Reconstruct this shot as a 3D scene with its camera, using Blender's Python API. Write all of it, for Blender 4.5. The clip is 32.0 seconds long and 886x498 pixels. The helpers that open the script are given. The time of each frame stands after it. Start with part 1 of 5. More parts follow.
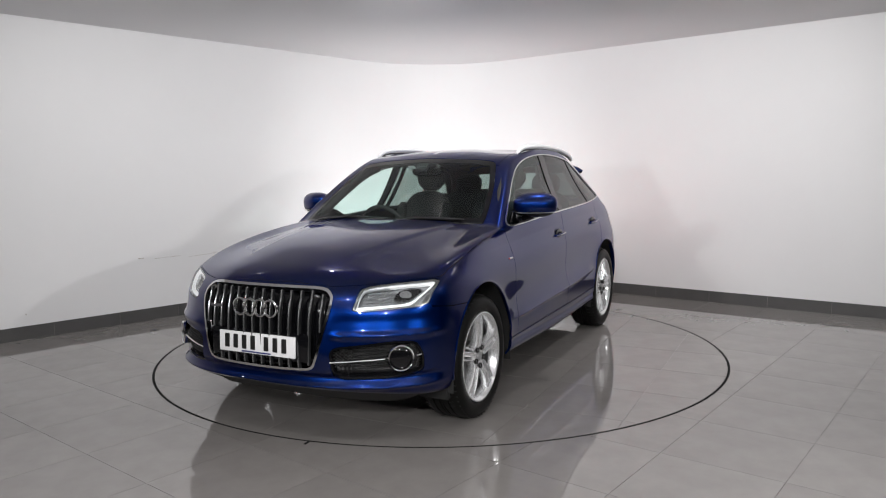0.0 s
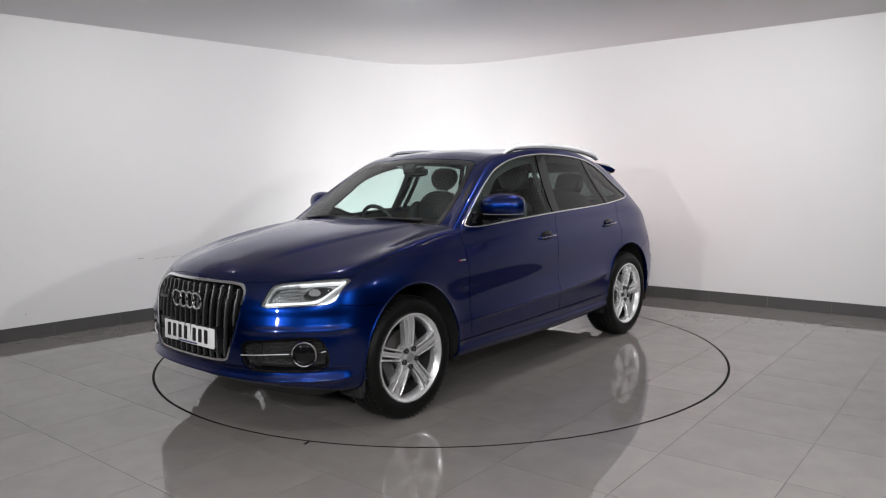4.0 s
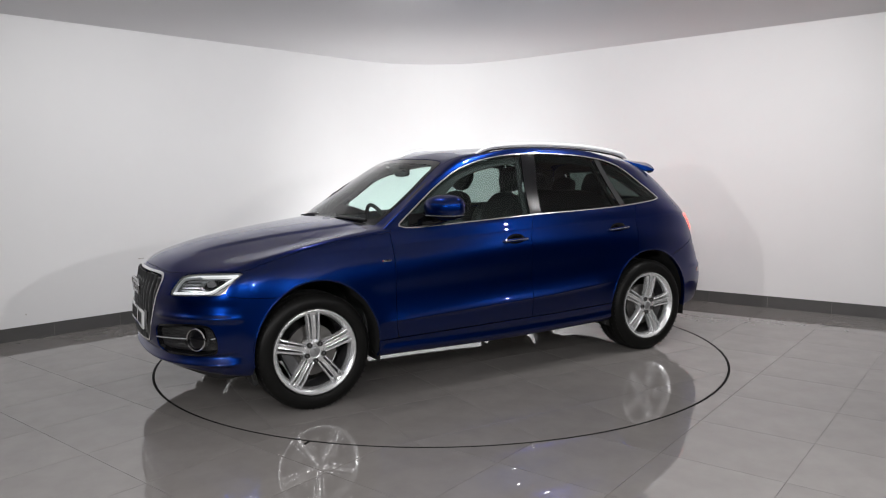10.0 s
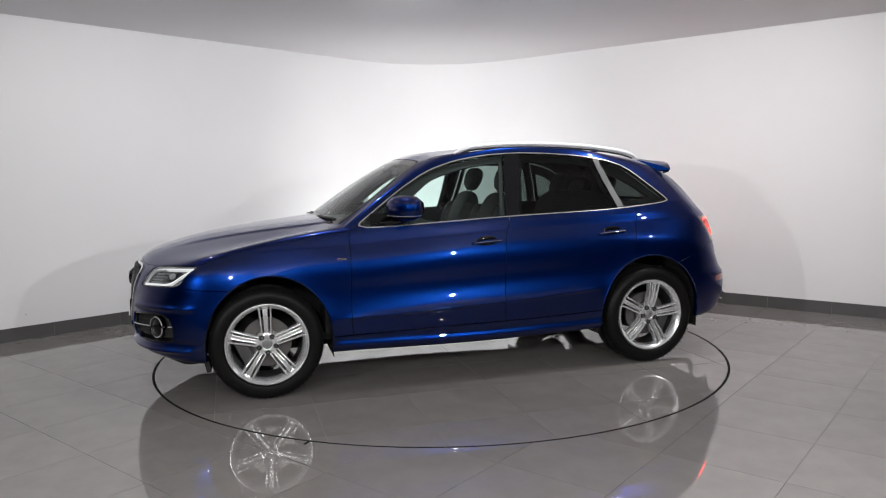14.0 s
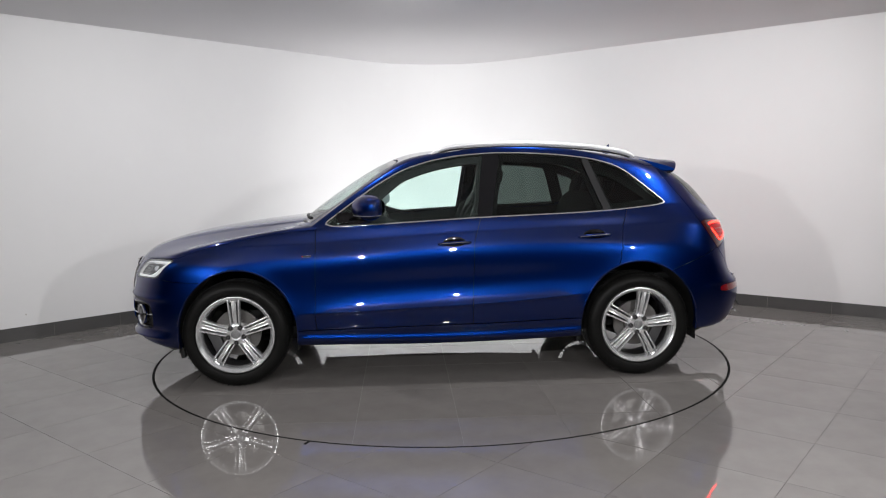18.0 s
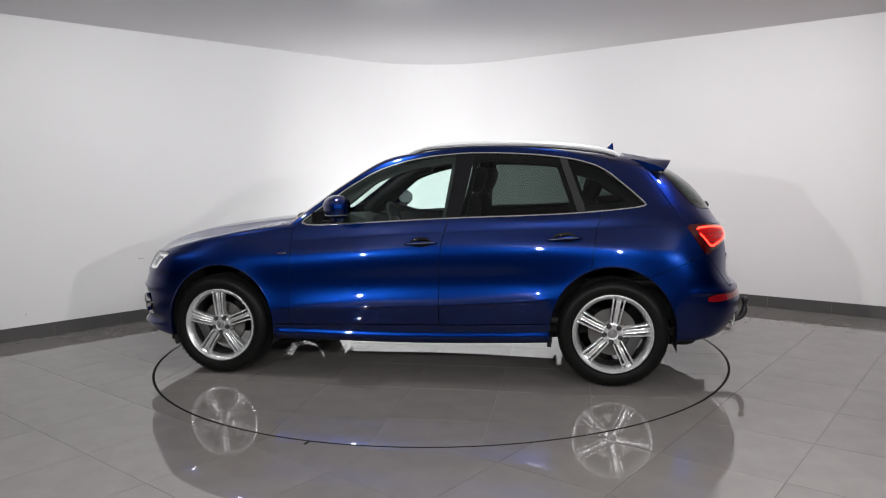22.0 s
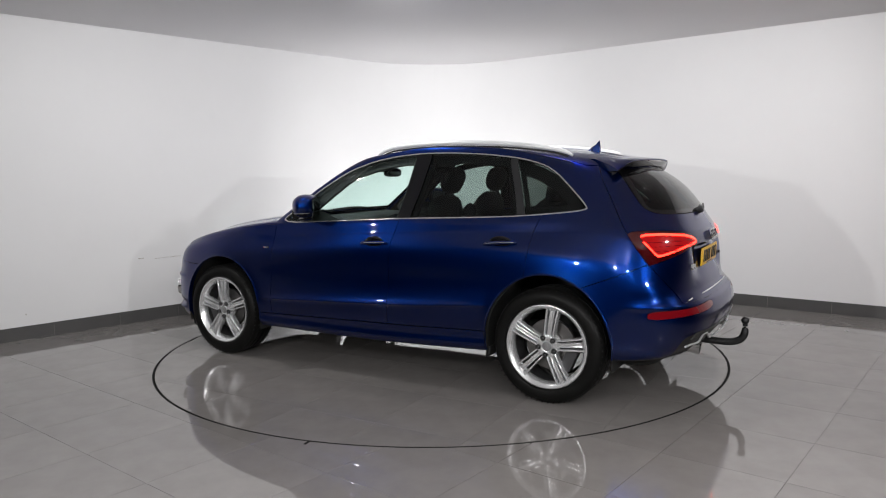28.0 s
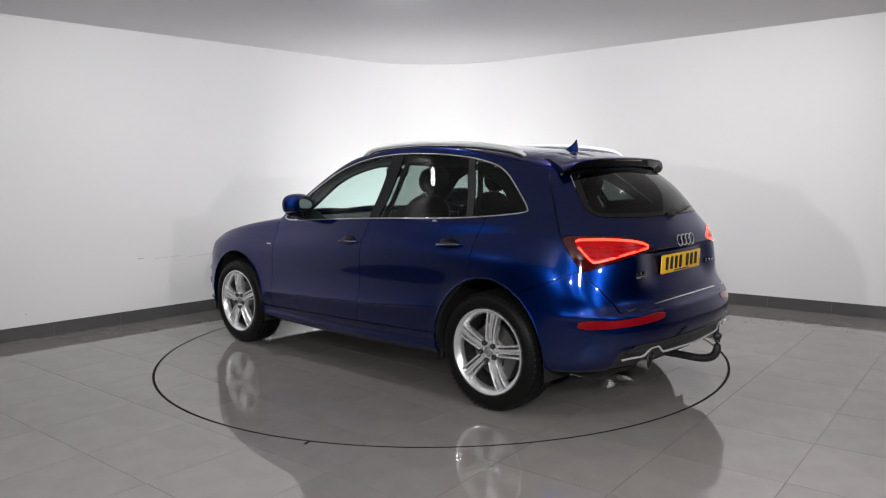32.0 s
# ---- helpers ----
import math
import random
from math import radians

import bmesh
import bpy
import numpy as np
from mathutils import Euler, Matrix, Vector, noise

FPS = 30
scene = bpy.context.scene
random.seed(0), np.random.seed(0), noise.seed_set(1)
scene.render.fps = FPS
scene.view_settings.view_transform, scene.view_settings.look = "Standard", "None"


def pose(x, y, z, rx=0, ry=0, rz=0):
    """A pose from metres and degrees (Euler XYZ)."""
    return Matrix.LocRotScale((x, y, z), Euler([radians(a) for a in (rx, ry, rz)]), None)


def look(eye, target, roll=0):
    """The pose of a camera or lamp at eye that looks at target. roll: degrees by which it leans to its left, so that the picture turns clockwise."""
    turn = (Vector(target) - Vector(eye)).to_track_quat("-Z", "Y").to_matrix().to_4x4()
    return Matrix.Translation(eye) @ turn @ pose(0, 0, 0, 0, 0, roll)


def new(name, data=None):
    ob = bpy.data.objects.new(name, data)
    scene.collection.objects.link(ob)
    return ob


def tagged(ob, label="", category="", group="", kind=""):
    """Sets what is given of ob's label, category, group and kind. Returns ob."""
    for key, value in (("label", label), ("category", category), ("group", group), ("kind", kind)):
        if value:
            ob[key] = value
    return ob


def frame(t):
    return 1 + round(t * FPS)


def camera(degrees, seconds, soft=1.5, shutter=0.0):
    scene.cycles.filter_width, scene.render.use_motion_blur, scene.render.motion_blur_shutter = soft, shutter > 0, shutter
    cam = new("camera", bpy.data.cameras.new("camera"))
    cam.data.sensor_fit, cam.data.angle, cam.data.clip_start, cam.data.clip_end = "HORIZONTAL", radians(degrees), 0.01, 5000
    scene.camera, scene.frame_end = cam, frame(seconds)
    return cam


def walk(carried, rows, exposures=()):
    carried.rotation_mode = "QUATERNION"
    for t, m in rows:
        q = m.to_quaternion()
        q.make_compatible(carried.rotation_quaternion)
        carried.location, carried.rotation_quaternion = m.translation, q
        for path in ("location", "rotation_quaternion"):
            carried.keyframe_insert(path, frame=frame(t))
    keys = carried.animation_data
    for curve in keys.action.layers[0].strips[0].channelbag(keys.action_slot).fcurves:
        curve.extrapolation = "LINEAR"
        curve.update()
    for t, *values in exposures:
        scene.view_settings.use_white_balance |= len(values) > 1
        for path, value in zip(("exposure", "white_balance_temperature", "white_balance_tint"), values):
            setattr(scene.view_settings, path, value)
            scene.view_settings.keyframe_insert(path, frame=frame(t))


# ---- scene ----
# The camera stands on a tripod and never moves.
cam = camera(63.16, 32.0, 1.1)
EYE = (0.0, -5.941, 1.449)
HOLD = look(EYE, (0.0043, -4.9469, 1.3435), -0.802)
walk(cam, [(0.0, HOLD), (32.0, HOLD)])

# Turntable: the axis is the world's origin. Heading of the car in degrees.
TURN_START, TURN_RATE = 242.70, -3.3187
CAR_OFFSET = (0.058, 0.097)

scene.view_settings.exposure = 0.0
world = bpy.data.worlds.new("world")
scene.world = world
world.use_nodes = True
world.node_tree.nodes["Background"].inputs[0].default_value = (0.9, 0.95, 1.0, 1)
world.node_tree.nodes["Background"].inputs[1].default_value = 0.02


def spot(eye, target, watts, size=60, radius=0.05, colour=(1, 0.988, 0.985), blend=0.6):
    lamp = bpy.data.lights.new("spotlight", "SPOT")
    lamp.energy, lamp.spot_size, lamp.spot_blend = watts, radians(size), blend
    lamp.shadow_soft_size, lamp.color = radius, colour
    ob = new("spotlight", lamp)
    ob.matrix_world = look(eye, target)
    return ob


# A wall washer on the floor behind the turntable lights the rounded corner; small downlights hang in the ceiling over
# the car, two studio lamps hang behind the camera and two more on its flanks. Added fill spots before the car brighten
# the floor.
washer = bpy.data.lights.new("wall_washer", "AREA")
washer.shape, washer.size, washer.size_y, washer.energy, washer.color = "RECTANGLE", 2.2, 0.14, 31, (1, 0.995, 0.99)
new("wall_washer", washer).matrix_world = look((-0.05, 2.58, 0.13), (-0.05, 3.75, 2.25))
spot((-0.35, -0.9, 2.8), (-0.05, 3.8, 1.35), 190, 66, 0.03, blend=1.0)
for lamp_x, watts, down in ((-2.5, 46, 30), (-0.9, 84, 72), (0.9, 88, 94), (2.5, 112, 112)):
    spot((lamp_x, -0.9, 2.82), (lamp_x * 1.1, 1.2, 0.6), watts, 160, 0.03, blend=1.0)
    # unseen fill spot, its cone kept narrow to brighten just the floor
    spot((lamp_x, -3.7, 2.82), (lamp_x, -3.7, 0.0), down, 92, 0.03, blend=0.8)
for lamp_x, watts in ((-0.75, 235), (0.75, 240)):
    spot((lamp_x, -6.9, 2.55), (lamp_x, 0.0, 0.9), watts, 120, 0.045, blend=1.0)
spot((-4.7, -2.4, 2.8), (0.0, -0.3, 0.7), 48, 50, 0.03, blend=1.0)
spot((4.7, -2.8, 2.8), (0.0, -0.3, 0.7), 56, 54, 0.03, blend=1.0)
spot((-3.4, -6.2, 2.1), (1.2, 2.0, 1.2), 345, 100, 0.04, blend=1.0)
spot((3.4, -6.2, 2.1), (-1.2, 2.0, 1.2), 305, 100, 0.04, blend=1.0)
# ---- materials ----
def material(name, base=(0.5, 0.5, 0.5), rough=0.5, metal=0.0, coat=0.0, ior=1.5, **more):
    m = bpy.data.materials.new(name)
    m.use_nodes = True
    b = m.node_tree.nodes["Principled BSDF"]
    b.inputs["Base Color"].default_value = (*base, 1)
    b.inputs["Roughness"].default_value, b.inputs["Metallic"].default_value = rough, metal
    b.inputs["Coat Weight"].default_value, b.inputs["Coat Roughness"].default_value = coat, 0.02
    b.inputs["IOR"].default_value = ior
    for key, value in more.items():
        b.inputs[key.replace("_", " ")].default_value = value
    return m


def node(m, kind, **sets):
    n = m.node_tree.nodes.new(kind)
    for key, value in sets.items():
        if key.startswith("i_"):
            n.inputs[key[2:].replace("_", " ")].default_value = value
    return n


def bsdf(m):
    return m.node_tree.nodes["Principled BSDF"]


def wire(m, a, out, b, into):
    m.node_tree.links.new(a.outputs[out], b.inputs[into])


def mottle(m, colours, scale, detail=6.0, rough=None, bump=0.0, bump_scale=None, stretch=(1, 1, 1)):
    """Base colour varies between two colours, roughness between two values, with a fine relief."""
    at = node(m, "ShaderNodeTexCoord")
    mapping = node(m, "ShaderNodeMapping")
    mapping.inputs["Scale"].default_value = stretch
    wire(m, at, "Object", mapping, "Vector")
    big = node(m, "ShaderNodeTexNoise", i_Scale=scale, i_Detail=detail, i_Roughness=0.6)
    wire(m, mapping, "Vector", big, "Vector")
    mix = node(m, "ShaderNodeMix")
    mix.data_type = "RGBA"
    mix.inputs[6].default_value, mix.inputs[7].default_value = (*colours[0], 1), (*colours[1], 1)
    wire(m, big, "Fac", mix, 0)
    m.node_tree.links.new(mix.outputs[2], bsdf(m).inputs["Base Color"])
    if rough:
        span = node(m, "ShaderNodeMapRange")
        span.inputs["To Min"].default_value, span.inputs["To Max"].default_value = rough
        wire(m, big, "Fac", span, "Value")
        wire(m, span, "Result", bsdf(m), "Roughness")
    if bump:
        fine = node(m, "ShaderNodeTexNoise", i_Scale=bump_scale or scale * 12, i_Detail=3.0)
        wire(m, mapping, "Vector", fine, "Vector")
        relief = node(m, "ShaderNodeBump", i_Strength=bump, i_Distance=0.002)
        wire(m, fine, "Fac", relief, "Height")
        wire(m, relief, "Normal", bsdf(m), "Normal")
    return m


WHITE_WALL = mottle(material("white_wall_paint"), ((0.705, 0.705, 0.712), (0.76, 0.76, 0.767)), 1.3, rough=(0.5, 0.6), bump=0.06, bump_scale=120)
CEILING_PAINT = mottle(material("ceiling_paint"), ((0.66, 0.65, 0.66), (0.70, 0.69, 0.70)), 1.0, rough=(0.7, 0.8), bump=0.05, bump_scale=90)
BACK_WALL = mottle(material("grey_back_wall"), ((0.022, 0.022, 0.023), (0.034, 0.034, 0.034)), 1.0, rough=(0.6, 0.8))
SKIRTING = mottle(material("skirting_tile"), ((0.066, 0.065, 0.064), (0.092, 0.090, 0.089)), 6, rough=(0.3, 0.45))
TILE = mottle(material("polished_grey_tile", ior=1.70), ((0.170, 0.159, 0.152), (0.258, 0.244, 0.234)), 4.5, 9.0, rough=(0.003, 0.020), bump=0.003, bump_scale=6)

def tone_by_piece(m, low, high):
    """Each piece's own slightly lighter or darker tone."""
    tree = m.node_tree
    info = node(m, "ShaderNodeObjectInfo")
    span = node(m, "ShaderNodeMapRange")
    span.inputs["To Min"].default_value, span.inputs["To Max"].default_value = low, high
    wire(m, info, "Random", span, "Value")
    link = bsdf(m).inputs["Base Color"].links[0]
    source = link.from_socket
    scale = node(m, "ShaderNodeVectorMath")
    scale.operation = "SCALE"
    tree.links.new(source, scale.inputs[0])
    wire(m, span, "Result", scale, "Scale")
    tree.links.new(scale.outputs[0], bsdf(m).inputs["Base Color"])
    return m


tone_by_piece(TILE, 0.965, 1.03)
GROUT = material("grout", (0.195, 0.184, 0.175), 0.75)
SCUFF = material("scuffed_paint", (0.36, 0.33, 0.29), 0.8)
BLACK_KEY_GAP = material("black_rubber_edge", (0.006, 0.006, 0.006), 0.8, Specular_IOR_Level=0.1)

PAINT = material("metallic_blue_paint", (0.0009, 0.0130, 0.100), 0.295, 0.94, 1.0)
bsdf(PAINT).inputs["Coat Roughness"].default_value = 0.008
bsdf(PAINT).inputs["Specular Tint"].default_value = (0.03, 0.12, 0.45, 1)
TYRE = mottle(material("tyre_rubber"), ((0.003, 0.003, 0.003), (0.007, 0.007, 0.0065)), 9, rough=(0.36, 0.50))
bsdf(TYRE).inputs["Specular IOR Level"].default_value = 0.12
ALLOY = material("silver_alloy", (0.80, 0.81, 0.82), 0.27, 0.78, 0.4)
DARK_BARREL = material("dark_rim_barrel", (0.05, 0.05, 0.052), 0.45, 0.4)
MIRROR = material("mirror_glass", (0.22, 0.24, 0.25), 0.02, 1.0)
CHROME = material("chrome", (0.88, 0.89, 0.9), 0.07, 1.0)
BLACK_PLASTIC = mottle(material("black_plastic"), ((0.008, 0.008, 0.009), (0.013, 0.013, 0.014)), 30, rough=(0.4, 0.55))


def pane_glass(name, tint, gloss=0.0):
    """Thin safety glass: a tinted see-through sheet under a mirror-smooth surface."""
    m = bpy.data.materials.new(name)
    m.use_nodes = True
    tree = m.node_tree
    tree.nodes.remove(bsdf(m))
    clear = node(m, "ShaderNodeBsdfTransparent")
    clear.inputs["Color"].default_value = (*tint, 1)
    shine = node(m, "ShaderNodeBsdfGlossy")
    shine.inputs["Roughness"].default_value = gloss
    edge = node(m, "ShaderNodeLayerWeight")
    edge.inputs["Blend"].default_value = 0.5
    rise = node(m, "ShaderNodeMath")
    rise.operation = "POWER"
    rise.inputs[1].default_value = 5.0
    level = node(m, "ShaderNodeMath")
    level.operation = "MULTIPLY_ADD"
    level.inputs[1].default_value, level.inputs[2].default_value = 0.92, 0.045
    mix = node(m, "ShaderNodeMixShader")
    wire(m, edge, "Facing", rise, 0)
    wire(m, rise, 0, level, 0)
    wire(m, level, 0, mix, 0)
    tree.links.new(clear.outputs[0], mix.inputs[1])
    tree.links.new(shine.outputs[0], mix.inputs[2])
    tree.links.new(mix.outputs[0], tree.nodes["Material Output"].inputs["Surface"])
    return m


def glow(name, colour, strength):
    m = material(name, colour, 0.3)
    bsdf(m).inputs["Emission Color"].default_value = (*colour, 1)
    bsdf(m).inputs["Emission Strength"].default_value = strength
    return m


GLASS = pane_glass("clear_glass", (0.80, 0.92, 0.885))
PRIVACY_GLASS = pane_glass("privacy_glass", (0.24, 0.285, 0.27))
LENS = pane_glass("lamp_lens", (0.92, 0.94, 0.95))
RED_LENS = material("red_lamp_lens", (0.17, 0.003, 0.007), 0.10, 0, 1.0)
LIT_RED_LENS = glow("lit_red_lens", (0.24, 0.002, 0.003), 0.75)
bsdf(LIT_RED_LENS).inputs["Specular IOR Level"].default_value = 0.12
DARK_RED_LENS = material("dark_red_lens", (0.045, 0.001, 0.002), 0.06, 0, 1.0)
RED_GLOW = glow("red_light_bar", (1.0, 0.0085, 0.0045), 24.0)
WHITE_GLOW = glow("daytime_running_light", (0.85, 0.85, 0.85), 0.45)
REFLECTOR = material("lamp_reflector", (0.42, 0.43, 0.44), 0.22, 0.85)
LAMP_BEZEL = material("lamp_bezel_grey", (0.30, 0.305, 0.31), 0.24, 0.75)
GRILLE_BAR = material("satin_grille_bar", (0.24, 0.245, 0.25), 0.24, 0.9)
WINDOW_TRIM = material("brushed_window_trim", (0.66, 0.67, 0.68), 0.2, 0.9)
RAIL_SILVER = material("matt_aluminium_rail", (0.74, 0.75, 0.76), 0.38, 0.25)
SATIN_SILVER = material("satin_aluminium", (0.72, 0.73, 0.74), 0.28, 0.6)
DARK_SILVER = material("dark_grey_trim", (0.12, 0.12, 0.125), 0.35, 0.5)
GREY_TRIM = material("anthracite_trim", (0.016, 0.0165, 0.0175), 0.34, 0.1)
GLOSS_BLACK = material("gloss_black_trim", (0.004, 0.004, 0.005), 0.06, 0, 0.0)
UNDERBODY = material("underbody", (0.006, 0.006, 0.006), 0.8)
LEATHER = mottle(material("black_leather"), ((0.006, 0.006, 0.0065), (0.011, 0.011, 0.0115)), 40, rough=(0.5, 0.65))
CABIN = mottle(material("dark_cabin_trim"), ((0.012, 0.013, 0.014), (0.02, 0.021, 0.022)), 25, rough=(0.5, 0.7))
HEADLINER = mottle(material("grey_headliner"), ((0.05, 0.05, 0.05), (0.065, 0.065, 0.064)), 60, rough=(0.8, 0.95))
PLATE_WHITE = material("white_plate", (0.72, 0.72, 0.73), 0.35)
PLATE_YELLOW = material("yellow_plate", (0.80, 0.46, 0.02), 0.35)
PLATE_INK = material("plate_black", (0.008, 0.008, 0.008), 0.4)
PLATE_BLUE = material("plate_blue", (0.01, 0.015, 0.12), 0.4)
BADGE_RED = material("badge_red", (0.35, 0.01, 0.015), 0.3)
CAP_GREY = material("cap_grey", (0.30, 0.305, 0.31), 0.32, 0.6)
DISC = material("brake_disc", (0.16, 0.155, 0.15), 0.4, 0.9)
CALIPER = material("brake_caliper", (0.05, 0.05, 0.052), 0.5, 0.3)
# ---- helpers for parts ----
def empty(name, m=Matrix()):
    ob = new(name)
    ob.empty_display_size = 0.1
    ob.matrix_world = m
    return ob


def mesh_of(name, verts, faces, materials, smooth=False):
    data = bpy.data.meshes.new(name)
    data.from_pydata([tuple(v) for v in verts], [], [tuple(f) for f in faces])
    for m in materials if isinstance(materials, (list, tuple)) else [materials]:
        data.materials.append(m)
    if smooth:
        data.shade_smooth()
    data.update()
    return data


def piece(name, data, parent, label="", m=None):
    """An object on a mesh, under a thing or part."""
    ob = new(name, data)
    ob.parent = parent
    if m is not None:
        ob.matrix_basis = m
    return tagged(ob, label)


def part(name, bm, material, parent, label="", smooth=True, sharp=35):
    data = bpy.data.meshes.new(name)
    bmesh.ops.recalc_face_normals(bm, faces=bm.faces)
    bm.to_mesh(data)
    bm.free()
    data.materials.append(material)
    if smooth:
        data.shade_smooth()
        data.set_sharp_from_angle(angle=radians(sharp))
    return piece(name, data, parent, label)


# ---- the room ----
CEILING_Z = 2.865
TILE_SIZE, JOINT = 0.6, 0.0026
U_AXIS = Vector((0.778, -0.628, 0)).normalized()
W_AXIS = Vector((-U_AXIS.y, U_AXIS.x, 0))
TABLE_R, RING = 2.245, 0.0135
LEFT_DIR = Vector((-0.7006, -0.7135, 0)).normalized()
RIGHT_DIR = Vector((0.782, -0.6234, 0)).normalized()
CORNER = Vector((-0.071, 4.237, 0))


def wall_line(reach_left=11.5, reach_right=11.5, soft=1.25, steps=28):
    """The inner line of the two walls, with their rounded corner, from the far left to the far right."""
    a, b = CORNER + LEFT_DIR * soft, CORNER + RIGHT_DIR * soft
    line = [CORNER + LEFT_DIR * reach_left]
    half = LEFT_DIR.angle(RIGHT_DIR) / 2
    radius = soft * math.tan(half)
    centre = CORNER + (LEFT_DIR + RIGHT_DIR).normalized() * soft / math.cos(half)
    v0, v1 = a - centre, b - centre
    turn = v0.angle(v1)
    for i in range(steps + 1):
        line.append(centre + Matrix.Rotation(-turn * i / steps, 3, "Z") @ v0)
    line.append(CORNER + RIGHT_DIR * reach_right)
    return line, radius


def ribbon(line, z0, z1, thick, outward=True):
    """A wall along a line: inner face on the line, and thickness behind it."""
    n = len(line)
    verts, faces = [], []
    for i, p in enumerate(line):
        d = (line[min(i + 1, n - 1)] - line[max(i - 1, 0)]).normalized()
        out = Vector((-d.y, d.x, 0)) * thick * (1 if outward else -1)
        for q in (p, p + out):
            verts += [(q.x, q.y, z0), (q.x, q.y, z1)]
    for i in range(n - 1):
        a, b = 4 * i, 4 * i + 4
        faces += [(a, a + 1, b + 1, b), (a + 2, b + 2, b + 3, a + 3), (a + 1, a + 3, b + 3, b + 1), (a, b, b + 2, a + 2)]
    faces += [(0, 2, 3, 1), (4 * n - 4, 4 * n - 3, 4 * n - 1, 4 * n - 2)]
    return verts, faces


def structure(name, verts, faces, material, label, smooth=False):
    ob = new(name, mesh_of(name, verts, faces, material, smooth))
    if smooth:
        ob.data.set_sharp_from_angle(angle=radians(40))
    return tagged(ob, label, "", "", "structure")


def build_room():
    line, _ = wall_line()
    cut = len(line) // 2
    structure("wall_left", *ribbon(line[:cut + 1], 0, CEILING_Z, 0.15), WHITE_WALL, "smooth white painted studio wall", True)
    structure("wall_right", *ribbon(line[cut:], 0, CEILING_Z, 0.15), WHITE_WALL, "smooth white painted studio wall", True)
    far = [line[-1], line[-1] + Vector((-2.5, -6.5, 0)), line[0] + Vector((2.5, -6.5, 0)), line[0]]
    # unseen closing wall, coloured near black so the car's reflections stay dark
    structure("wall_back", *ribbon(far, 0, CEILING_Z, 0.15), BACK_WALL, "plain grey wall behind the studio")
    out = [(p.x, p.y) for p in line] + [(p.x, p.y) for p in far[1:-1]]
    n = len(out)
    verts = [(x, y, CEILING_Z) for x, y in out] + [(x, y, CEILING_Z + 0.1) for x, y in out]
    faces = [tuple(range(n)), tuple(range(2 * n - 1, n - 1, -1))] + [(i, i + n, (i + 1) % n + n, (i + 1) % n) for i in range(n)]
    structure("ceiling", verts, faces, CEILING_PAINT, "plain off-white ceiling")
    return out


def clip_convex(poly, inside):
    """Sutherland-Hodgman against half planes (nx, ny, c): keeps nx x + ny y <= c."""
    for nx, ny, c in inside:
        kept = []
        for i, p in enumerate(poly):
            q = poly[i - 1]
            fp, fq = nx * p[0] + ny * p[1] - c, nx * q[0] + ny * q[1] - c
            if (fp <= 0) != (fq <= 0):
                k = fq / (fq - fp)
                kept.append((q[0] + k * (p[0] - q[0]), q[1] + k * (p[1] - q[1])))
            if fp <= 0:
                kept.append(p)
        poly = kept
        if not poly:
            break
    return poly


def outside_disc(poly, r):
    """The part of a small convex polygon that lies outside a disc round the origin."""
    dense = []
    for i, p in enumerate(poly):
        q = poly[(i + 1) % len(poly)]
        dense += [(p[0] + (q[0] - p[0]) * k / 40, p[1] + (q[1] - p[1]) * k / 40) for k in range(40)]
    flags = [math.hypot(*p) >= r for p in dense]
    if all(flags):
        return poly
    if not any(flags):
        return []
    start = next(i for i in range(len(dense)) if flags[i] and not flags[i - 1])
    loop = [dense[(start + i) % len(dense)] for i in range(len(dense))]
    kept = [p for p in loop if math.hypot(*p) >= r]
    a0, a1 = (math.atan2(p[1], p[0]) for p in (kept[-1], kept[0]))
    da = (a1 - a0 + math.pi) % (2 * math.pi) - math.pi
    arc = [(r * math.cos(a0 + da * k / 12), r * math.sin(a0 + da * k / 12)) for k in range(13)]
    thin = [kept[0]] + [kept[i] for i in range(1, len(kept) - 1)
            if abs((kept[i][0] - kept[i - 1][0]) * (kept[i + 1][1] - kept[i][1]) - (kept[i][1] - kept[i - 1][1]) * (kept[i + 1][0] - kept[i][0])) > 1e-7] + [kept[-1]]
    return thin + arc


def slab(name, poly, material, z_top=0.0, depth=0.012):
    n = len(poly)
    verts = [(x, y, z_top) for x, y in poly] + [(x, y, z_top - depth) for x, y in poly]
    faces = [tuple(range(n))] + [(i, i + n, (i + 1) % n + n, (i + 1) % n) for i in range(n)]
    area = sum(poly[i - 1][0] * poly[i][1] - poly[i][0] * poly[i - 1][1] for i in range(n))
    if area < 0:
        faces = [f[::-1] for f in faces]
    return mesh_of(name, verts, faces, material)


